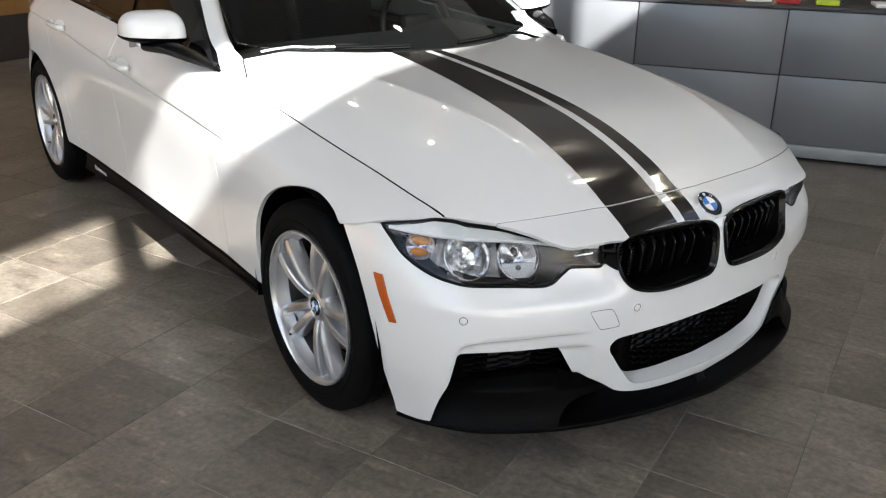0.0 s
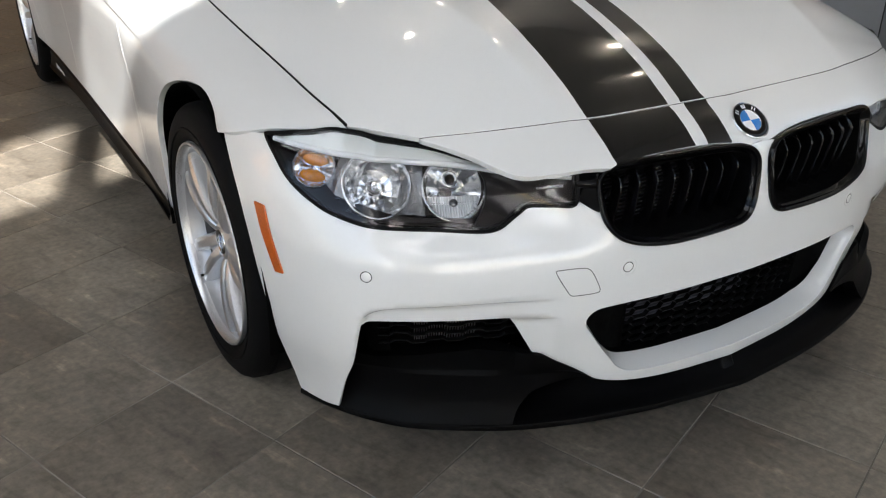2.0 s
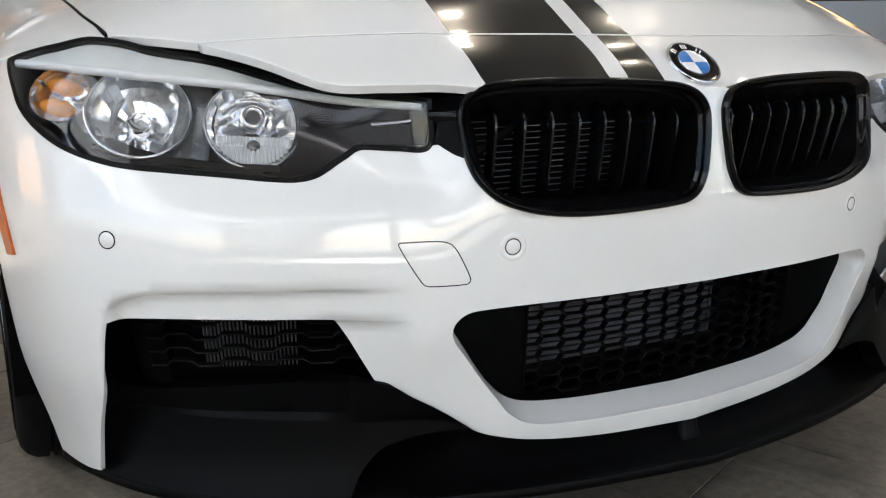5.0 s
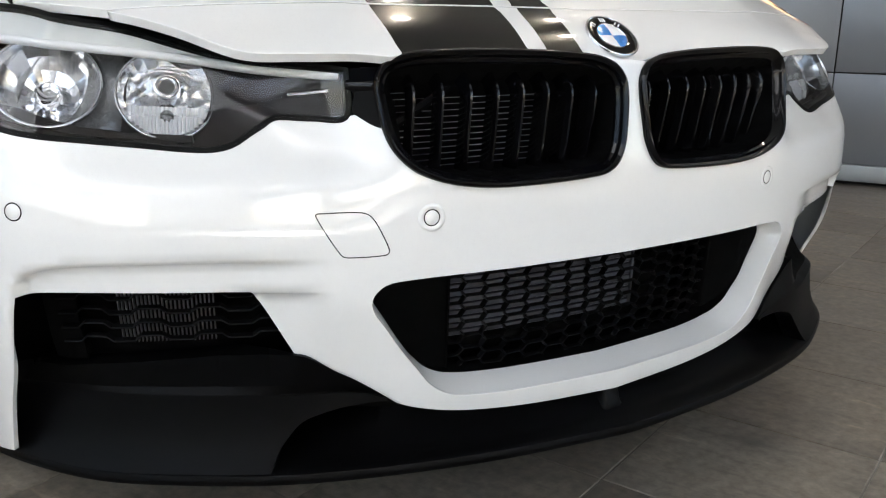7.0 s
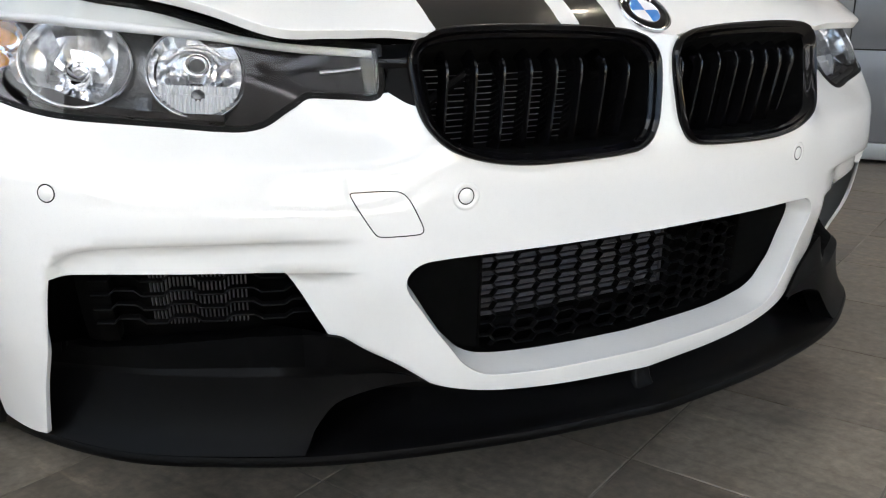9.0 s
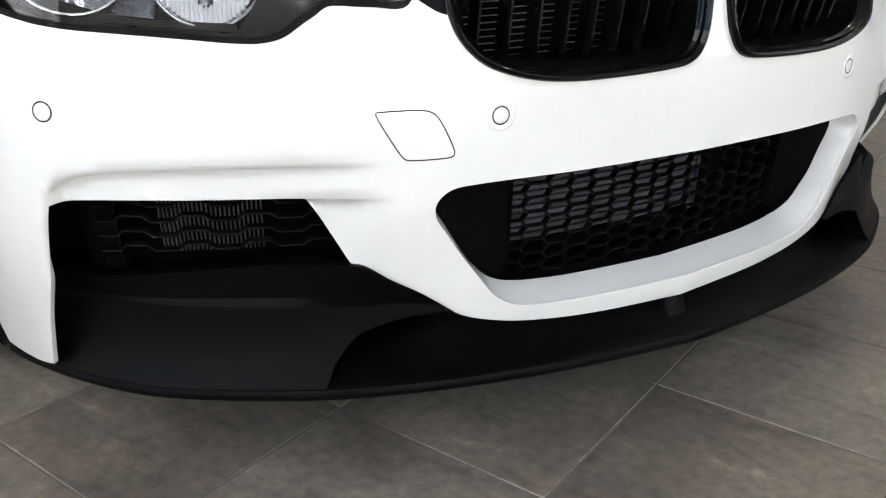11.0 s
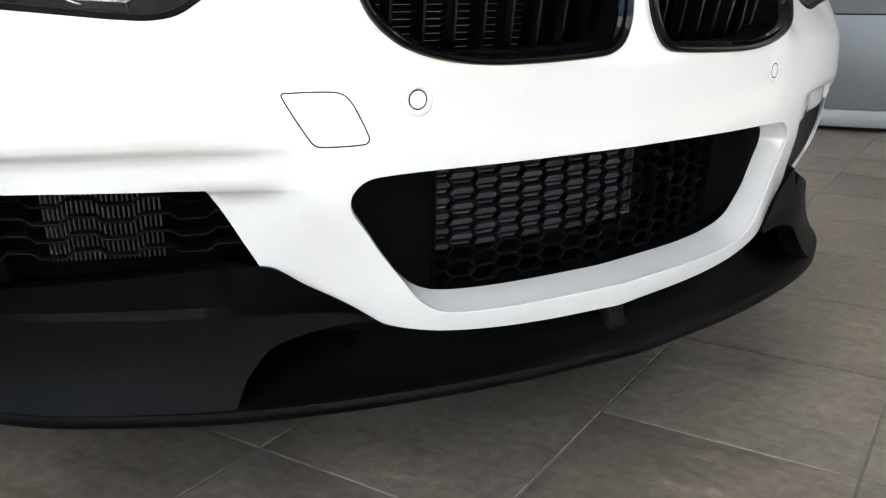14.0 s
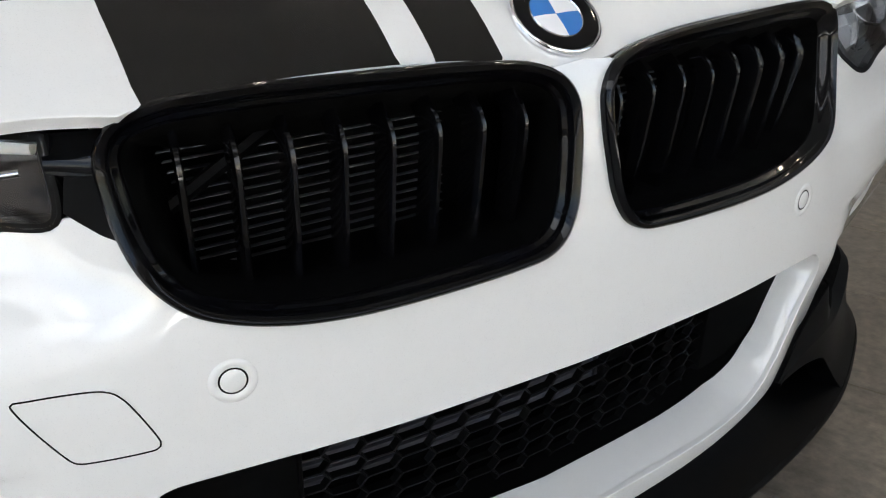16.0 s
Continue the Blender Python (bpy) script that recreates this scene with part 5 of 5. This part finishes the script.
    # added chrome bar, standing in for a bright reflected line in the lens
    bar = curve([(p[0] * -sgn, p[1]) for p in [(-.43, .645), (-.455, .642), (-.48, .640)]], .008)
    tube("trim_bar", [tuple(p) for p in front(bar[:, 0], bar[:, 1], np.full(len(bar), .011))], .0035, M["chrome"], h, "", 8)
    ped = [(-.60, .586, 1), (-.72, .594), (-.86, .612, 1), (-.84, .624), (-.72, .600), (-.60, .592, 1)]
    sheet("lower_bezel", up(ped), skin(.018), M["bezel"], h, "", step=.016, edge=.03)


for sgn in (-1, 1):
    headlight(sgn)

# -- splitter --
LIP_X, LIP_Y = [0, .2, .36, .5, .6, .70, .773, .813, .838], [-.850, -.829, -.796, -.750, -.697, -.628, -.538, -.465, -.40]
LIP_S = np.concatenate([[0], np.cumsum(np.hypot(np.diff(LIP_X), np.diff(LIP_Y)))])
_lg = np.linspace(0, LIP_S[-1], 500)
_lx, _ly = pchip(LIP_S, LIP_X, _lg), pchip(LIP_S, LIP_Y, _lg)
for _ in range(80):
    _lx[1:-1], _ly[1:-1] = (_lx[:-2] + 2 * _lx[1:-1] + _lx[2:]) / 4, (_ly[:-2] + 2 * _ly[1:-1] + _ly[2:]) / 4
    _ly[0] = _ly[1]
_lnx, _lny = -np.gradient(_ly, _lg), np.gradient(_lx, _lg)
_lnx[0] = 0


def lip_at(s, z, inset):
    s = np.asarray(s, float)
    a = np.abs(s)
    i = lambda t: np.interp(a, _lg, t)
    x = np.sign(s) * (i(_lx) + i(_lnx) * inset) + .006
    return np.stack([x, i(_ly) + i(_lny) * inset - .006 - .030 * x, z + 0 * s], -1)


splitter = new("front_splitter")
splitter.parent = car
tagged(splitter, "matte black front splitter lip")
ss = np.linspace(-.985, .985, 150)
w = step01((np.abs(ss) - .33) / .18)
prof = [(.16, .150), (.03, .1455), (.006, .147), (.0008, .152), (0, .1575), (.0025, .163), (.008, .1655)]
tops = [(.022, .166, .020, .166), (.045, .176, .045, .170), (.07, .196, .07, .172), (.085, .219, .09, .174), (.10, .223, .14, .176)]
rings = [lip_at(ss, z, o) for o, z in prof] + [lip_at(ss, z0 * (1 - w) + z1 * w, o0 * (1 - w) + o1 * w) for o0, z0, o1, z1 in tops]
band("lip_blade", rings, M["lip"], splitter, "matte black lower lip", False, False, 40)


def wing_skin(s, z):
    a = np.abs(s)
    inset = .003 + .027 * (1 - np.exp(-np.clip(z - .163, 0, 1) / .032)) + .006 * step01((.50 - a) / .14) * step01((z - .19) / .06)
    return lip_at(s, z, inset)


WING = [(-.905, .247, 1), (-.85, .254), (-.79, .259), (-.70, .261), (-.60, .2615), (-.50, .2615), (-.44, .2605), (-.40, .2545), (-.360, .2430, 1), (-.415, .2425), (-.455, .236), (-.487, .225),
        (-.506, .206), (-.518, .19), (-.529, .165, 1), (-.70, .164), (-.905, .163, 1)]
for sgn in (-1, 1):
    wl = curve([(p[0] * -sgn, *p[1:]) for p in WING], .007, True)
    sheet("splitter_wing", wl, wing_skin, M["lip"], splitter, "matte black corner wing", step=.012, edge=.03)
    # ledge from the wing's top edge: back into the corner inlet, and up over the bumper's slanted edge to a point
    ed = curve(WING[:9], .006) * (-sgn, 1)
    outer = wing_skin(ed[:, 0], ed[:, 1])
    along = np.linspace(0, 1, len(ed))
    sf = np.interp(along, [0, .735, 1], [.872, .490, .352])
    deep = np.clip((sf - .484) / .10, 0, 1)
    zin = pchip([.352, .3925, .4315, .484, .60, .70, .90], [.2445, .273, .296, .324, .304, .300, .294], sf)
    inner = front(sf * sgn, zin, -.006 + .058 * deep)
    rows = [outer + (0, .001, -.006), outer + (0, 0, -.001), outer * .99 + inner * .01 + (0, 0, .0016), outer * .97 + inner * .03 + (0, 0, .0018), outer * .75 + inner * .25, outer * .5 + inner * .5 + (0, 0, -.001),
            outer * .06 + inner * .94, inner + (0, 0, .0008), inner + (0, .002, -.001), front(sf * sgn, zin - .008 * deep, .004 + .125 * deep)]
    cut = int(np.argmax(deep < .3))
    band("wing_ledge", rows[:5], M["lip"], splitter, "", False, False, 28)
    band("wing_tip", [r[cut - 1:] for r in rows[4:]], M["lip"], splitter, "", False, False, 28)
    # same ledge surface; its deep part is near black in place of shade
    band("inlet_floor", [r[:cut] for r in rows[4:]], M["void"], splitter, "corner inlet floor in near black for its deep shade", False, False, 28)
strut = [(-.822, .166), (-.815, .172), (-.809, .186), (-.805, .205), (-.802, .222), (-.77, .222), (-.77, .16), (-.822, .160)]
band("splitter_strut", [[(w * (1 + .55 * max(0, .19 - z) / .03), y + dy, z) for y, z in strut] for w, dy in ((-.016, .012), (-.0145, .003), (-.010, 0), (.010, 0), (.0145, .003), (.016, .012))], M["lip"], splitter, "", True, True, 50)


# -- the car's flanks and cabin --
SK_Z = [.304, .292, .276, .260, .249, .245, .245]
for sgn in (-1, 1):
    skirt = new("side_skirt")
    skirt.parent = car
    tagged(skirt, "matte black side skirt blade")
    ys = np.linspace(.33, 2.19, 50)
    x0 = SIDE(ys, np.full_like(ys, .30))
    rear = step01((ys - 1.5) / .6)
    offs = [-.004, .004, .004, .010 , .014, .008, -.12]
    rows = [np.stack([sgn * (x0 + o + .006 * rear * (z < .26)), ys, np.full_like(ys, z) - .020 * rear * (z < .27)], -1) for o, z in zip(offs, SK_Z)]
    lift = .03 * (1 - step01((ys - .33) / .5))
    rows = [r + np.stack([0 * ys, 0 * ys, lift * (z < .25)], -1) for r, z in zip(rows, SK_Z)]
    band("skirt_blade", rows, M["lip"], skirt, "", False, False, 30)
    for k, (y0, y1) in enumerate(((2.03, 2.06), (1.96, 2.02), (1.90, 1.95))):
        block("script_bar", (.002, y1 - y0, .012 if k else .018), (sgn * (float(SIDE(y0, .27)) + .013), (y0 + y1) / 2, .262), M["badge_white"], skirt, "white script bar", 0)
    for y, z in ((1.443, .843), (2.315, .892)):
        x = float(SIDE(y, z))
        hd = new("door_handle")
        hd.parent = car
        tagged(hd, "white painted door handle")
        pts = [(sgn * (x + .006), y - .10, z), (sgn * (x + .030), y - .08, z + .002), (sgn * (x + .036), y, z + .003), (sgn * (x + .030), y + .08, z + .005), (sgn * (x + .004), y + .10, z + .006)]
        pl = np.array(pts)
        tt = np.linspace(0, 4, 25)
        pth = np.stack([pchip(range(5), pl[:, k], tt) for k in range(3)], -1)
        tube("grip", pth, .011, M["paint"], hd, "", 10, squash=1.2)
        ring = [(sgn * (float(SIDE(y + .075 * math.cos(a), z + .024 * math.sin(a))) + .0015), y + .075 * math.cos(a), z + .024 * math.sin(a)) for a in np.linspace(0, 2 * math.pi, 33)[:-1]]
        bm = bmesh.new()
        bm.faces.new([bm.verts.new(p) for p in ring])
        part("finger_recess", bm, M["brow"], hd, "")
    # mirror
    mr = new("door_mirror")
    mr.parent = car
    tagged(mr, "white door mirror with a black lower shell")
    cx, cy, cz, hx, hy, hz = sgn * .900, .998, 1.022, .108, .080, .090

    def shell(name, v0, v1, mat, grow=1.0):
        rows = []
        for v in np.linspace(v0, v1, 12):
            row = []
            for u in np.linspace(-math.pi, math.pi, 41)[:-1]:
                f = lambda t, e: math.copysign(abs(t) ** e, t)
                px, py, pz = f(math.cos(v), .5) * f(math.cos(u), .6), f(math.cos(v), .62) * f(math.sin(u), .8), f(math.sin(v), .8) * (1 if v > 0 else .36)
                taper = 1 - .16 * (px + 1) / 2
                back = min(py, .42)
                row.append((cx + sgn * hx * grow * px, cy + hy * grow * back + .020 * px, cz + hz * grow * pz * taper + .006 * px))
            rows.append(row)
        return band(name, rows, mat, mr, "", True, False, 45)

    shell("cap", -.12, 1.56, M["paint"])
    shell("lower_shell", -1.56, -.16, M["grille"], 1.035)
    shell("trim_line", -.165, -.115, M["chrome"], 1.012)
    block("mirror_glass", (.15, .004, .09), (cx, cy + .034, cz), M["chrome"], mr, "", .001)
    tube("stalk", [(sgn * .786, .700, .927), (sgn * .83, .80, .962), (sgn * .865, .92, .982), (sgn * .915, .995, .992)], [.010, .036, .046, .052], M["grille"], mr, "", 12, squash=.55)
    sail = [(.695, .929), (.98, .950), (.98, 1.070), (.85, .995)]
    def sx(y, z):
        lo, (hx2, hz2) = float(SIDE(y, belt(y))), rail(y)
        return lo + (float(hx2) - lo) * min(1, max(0, (z - float(belt(y))) / max(.02, float(hz2) - float(belt(y)))))
    band("sail_panel", [[(sgn * (sx(y, z) + w), y, z) for y, z in sail] for w in (-.012, .008)], M["gloss"], car, "", True, True, 20)
cowl_ys = np.linspace(-.66, .66, 50)
u = cowl_ys / .70
yb = .435 + .345 * u * u
front_edge = np.stack([cowl_ys, yb - .055, hood_z(cowl_ys, yb - .05) - .022], -1)
back_edge = np.stack([cowl_ys, yb + .03, hood_z(cowl_ys, yb) - .012], -1)
band("cowl", [front_edge, (front_edge + back_edge) / 2 + (0, 0, -.012), back_edge], M["black"], car, "black cowl below the windscreen", False, False, 40)
for sgn in (-1, 1):
    k, kn = np.linspace(0, 1, 32), [0, .25, .38, .5, .75, 1]
    fx = lambda y, z: float(-flank(np.array([y]), np.array([z]))[0, 0]) + .004
    hz = lambda x, y: float(hood_z(x, y)) - .001
    A = [(.7475, .505, hz(.7475, .505)), (.7340, .58, hz(.7340, .58)), (.7285, .61, hz(.7285, .61)), (.7095, .66, hz(.7095, .66)), (.6675, .767, hz(.6675, .767)), (.690, .800, .985)]
    B = [(fx(.505, .873), .505, .869), (fx(.57, .890), .57, .887), (fx(.597, .901), .597, .898), (fx(.62, .914), .62, .911), (.787, .690, .921), (.744, .829, .983)]
    a = np.stack([pchip(kn, [p[c] for p in A], k) for c in range(3)], -1) * (sgn, 1, 1)
    b = np.stack([pchip(kn, [p[c] for p in B], k) for c in range(3)], -1) * (sgn, 1, 1)
    w = np.linspace(0, 1, 8)
    band("pillar_foot", [a + (0, 0, -.02)] + [a * (1 - t) + b * t + (0, 0, .007 * 4 * t * (1 - t)) for t in w] + [b + (0, 0, -.03)], M["paint"], car, "", False, False, 60)
    wip = new("wiper")
    wip.parent = car
    tagged(wip, "black windscreen wiper with a satin blade spine")
    x = np.linspace(.62, .16, 12) if sgn < 0 else np.linspace(.05, .50, 12)
    X = sgn * x if sgn < 0 else x
    U = X / .70
    Y = .435 + .345 * U * U + .01
    Z = hood_z(X, Y) + .018
    pth = np.stack([X, Y, Z], -1)
    if sgn < 0:
        tube("blade_cover", pth[:6], .0058, M["brow"], wip, "satin silver blade cover", 8, squash=.7)
    tube("blade_spine", pth[5:] if sgn < 0 else pth, .0052, M["black"], wip, "", 8, squash=.7)
    tube("blade_rubber", np.stack([X, Y + .004, Z - .010], -1), .004, M["seal_and_gap"], wip, "", 6)
    tube("arm", [(X[5], Y[5], Z[5] + .006), (X[5] + .12, Y[5] - .02, Z[5]), (X[5] + .22, Y[5] - .03, Z[5] - .03)], .006, M["black"], wip, "", 6)

cabin = new("cabin")
cabin.parent = car
tagged(cabin, "dark cabin with dashboard, steering wheel and seats")
xs = np.linspace(-.66, .66, 24)
dash_rows = []
for y, dz in ((.50, -.05), (.62, -.035), (.80, -.01), (.95, .0), (1.02, -.03), (1.04, -.15), (1.0, -.40)):
    dash_rows.append(np.stack([xs, y + .18 * (xs / .66) ** 2 * (y < .9), .965 + dz - .03 * (xs / .66) ** 4 + .035 * np.exp(-((xs - .37) / .16) ** 2) * (y > .75)], -1))
band("dashboard", dash_rows, M["cabin"], cabin, "", False, False, 60)
tube("steering_wheel", [(.37 + .185 * math.cos(a), 1.16 + .06 * math.sin(a), .93 + .175 * math.sin(a)) for a in np.linspace(0, 2 * math.pi, 41)[:-1]], .015, M["black"], cabin, "", 8, True)
block("wheel_boss", (.16, .06, .12), (.37, 1.17, .93), M["black"], cabin, "", .025)
for x in (-.37, .37):
    block("seat_cushion", (.50, .52, .18), (x, 1.62, .50), M["cabin"], cabin, "", .05)
    block("seat_back", (.48, .16, .66), (x, 1.92, .82), M["cabin"], cabin, "", .06, Matrix.Rotation(radians(-14), 4, "X"))
    block("headrest", (.26, .10, .18), (x, 2.02, 1.22), M["cabin"], cabin, "", .04)
block("rear_bench", (1.20, .18, .65), (0, 2.72, .75), M["cabin"], cabin, "", .06)
block("cabin_floor", (1.36, 2.4, .05), (0, 1.8, .36), M["cabin"], cabin, "", .01)
block("firewall", (1.30, .05, .55), (0, .62, .62), M["void"], cabin, "", .01)
block("rear_view_mirror", (.22, .03, .06), (0, 1.18, 1.27), M["black"], cabin, "", .01)
_lx0 = shield(np.array(.85), np.array(.045))
tg = block("windscreen_label", (.075, .002, .055), tuple(_lx0 + np.array([0, -.006, .004])), M["paper"], None, "", .0, Matrix.Rotation(radians(-52), 4, "X"))
tagged(tg, "small white paper label on the windscreen", "label")
for k in range(3):
    b = block("print_bar", (.05 - .012 * k, .0012, .005), tuple(_lx0 + np.array([0, -.0085, .004]) + np.array([0, .5, .85]) * (.016 - .014 * k)), M["ink"], tg, "", 0, Matrix.Rotation(radians(-52), 4, "X"))

# -- counter wall with its panels --
counter = empty("counter", "low counter clad in grey metal panels on a pale plinth", "counter")
block("core", (8.2, .58, .80), (-1.2, .305, .49), M["toe"], counter, "", 0)
block("plinth", (8.2, .03, .075), (-1.2, .0, .0575), M["plinth"], counter, "pale metal plinth strip", .003)
block("toe_recess", (8.2, .50, .10), (-1.2, .30, .05), M["toe"], counter, "", 0)
block("counter_top", (8.3, .66, .022), (-1.2, .315, .901), M["counter"], counter, "dark counter top", .004)
PANEL_PITCH = .866
for i in range(-5, 4):
    for z0, z1 in ((.097, .507), (.513, .888)):
        block("panel", (PANEL_PITCH - .006, .016, z1 - z0), (-.108 + (i + .5) * PANEL_PITCH, -.002, (z0 + z1) / 2), M["panel"], counter, "brushed grey metal panel", .002)
counter.matrix_world = WALL_TURN
rng = random.Random(7)
x = -1.6
while x < 1.2:
    kind = rng.random()
    wd = rng.uniform(.05, .16)
    if kind < .62:
        mat, nm, lab, cat = rng.choice([(M["paper"], "brochure_stack", "stack of pale brochures on the counter", "brochures"), (M["red"], "red_folder", "red folder standing on the counter", "folder"),
                                        (M["counter"], "document_tray", "dark document tray on the counter", "tray"), (M["paper"], "brochure_stack", "stack of pale brochures on the counter", "brochures")])
        ob = block(nm, (wd, .20, rng.uniform(.015, .06)), (0, 0, 0), mat, None, "", .003)
        hgt = max(v.co.z for v in ob.data.vertices)
        ob.matrix_world = WALL_TURN @ Matrix.Translation((x, .22, .9125 + hgt)) @ Matrix.Rotation(rng.uniform(-.2, .2), 4, "Z")
        tagged(ob, lab, cat)
    x += wd + rng.uniform(.03, .12)
lime = block("lime_box", (.13, .10, .03), (0, 0, 0), M["lime"], None, "", .006)
lime.matrix_world = WALL_TURN @ Matrix.Translation((.10, .14, .928))
tagged(lime, "bright lime plastic box on the counter", "box")
# wooden display back behind the counter, and the far amber and dark partition
sh = block("wooden_ledge", (4.0, .10, .22), (0, 0, 0), M["wood"], None, "", .01)
sh.matrix_world = WALL_TURN @ Matrix.Translation((-2.0, 1.4, 1.35))
tagged(sh, "brown wooden ledge behind the counter", "ledge", "", "structure")
room_box("wall_partition_base", P0, 2.6, 6.3, 6.5, 0, .40, M["dark_wall"], "dark base of the far partition", "wall")
room_box("wall_partition_panel", P0, 2.6, 6.32, 6.5, .40, 2.6, M["wood"], "amber wood panel of the far partition", "wall")
room_box("wall_counter_rear", 4.6, 4.8, FRONT_Q + 1.0, Q1, 0, 3.4, M["dark_wall"], "dark wall behind the counter", "wall")

# -- ceiling downlights --
def downlight(p, q):
    d = empty("downlight", "recessed round warm ceiling downlight", "lamp", group="ceiling downlights")
    at = room(p, q, CEIL)
    bm = bmesh.new()
    bmesh.ops.create_cone(bm, cap_ends=True, segments=24, radius1=.12, radius2=.12, depth=.006)
    part("diffuser", bm, M["lamp"], d, "glowing warm disc")
    tube("trim_ring", [(.135 * math.cos(a), .135 * math.sin(a), 0) for a in np.linspace(0, 2 * math.pi, 25)[:-1]], .014, M["badge_white"], d, "", 6, True)
    d.location = at - Vector((0, 0, .010))
    return d


_d = downlight(4.5, 1.4)
for p, q in ((5.8, -1.6), (2.6, 4.0), (7.1, .4), (7.1, -3.4), (7.1, 3.2), (4.6, 4.4), (3.4, 7.2), (6.4, 6.6)):
    copy_thing(_d, Matrix.Translation(room(p, q, CEIL - .010)))


# -- floor tiles --
def floor_tiles():
    top = tagged(new("floor", None), "grey slate floor tiles with pale grout joints", "floor", "", "structure")
    base = room_box("grout_bed", P0, P1, FRONT_Q, Q1, -.10, -.0025, M["grout"], "")
    for key in ("kind", "category", "label"):
        if key in base:
            del base[key]
    base.parent = top
    pitch, gap = .3558, .0034
    bm = bmesh.new()
    bmesh.ops.create_cube(bm, size=1)
    bmesh.ops.scale(bm, vec=(pitch - gap, pitch - gap, .012), verts=bm.verts)
    bmesh.ops.bevel(bm, geom=[e for e in bm.edges if all(v.co.z > 0 for v in e.verts)], offset=.0012, segments=1, affect="EDGES")
    me = bpy.data.meshes.new("tile")
    bm.to_mesh(me)
    bm.free()
    me.materials.append(M["tile"])
    o = Vector((.0591, -.7352, 0))
    op, oq = o.dot(E1), o.dot(E2)
    rng = random.Random(4)
    far = bmesh.new()
    for i in range(-18, 21):
        for j in range(-11, 29):
            p, q = op + (i + .5) * pitch, oq + (j + .5) * pitch
            if not (P0 < p - .18 and p + .18 < P1 and FRONT_Q < q - .18 and q + .18 < Q1):
                continue
            c = room(p, q, -.0065 + rng.uniform(-.0006, .0003))
            if -2.4 < c.x < 2.2 and -1.9 < c.y < 3.3 and not (abs(c.x) < .55 and .2 < c.y < 3.0):
                t = new("tile", me)
                t.matrix_world = Matrix.Translation(c) @ ROOM_TURN
                t.parent = top
            else:
                m = Matrix.Translation(c) @ ROOM_TURN @ Matrix.Diagonal((pitch - gap, pitch - gap, .012, 1))
                bmesh.ops.create_cube(far, size=1, matrix=m)
    rest = part("tile_field", far, M["tile"], top, "")
    tagged(rest, "", "", "", "stuff")


floor_tiles()
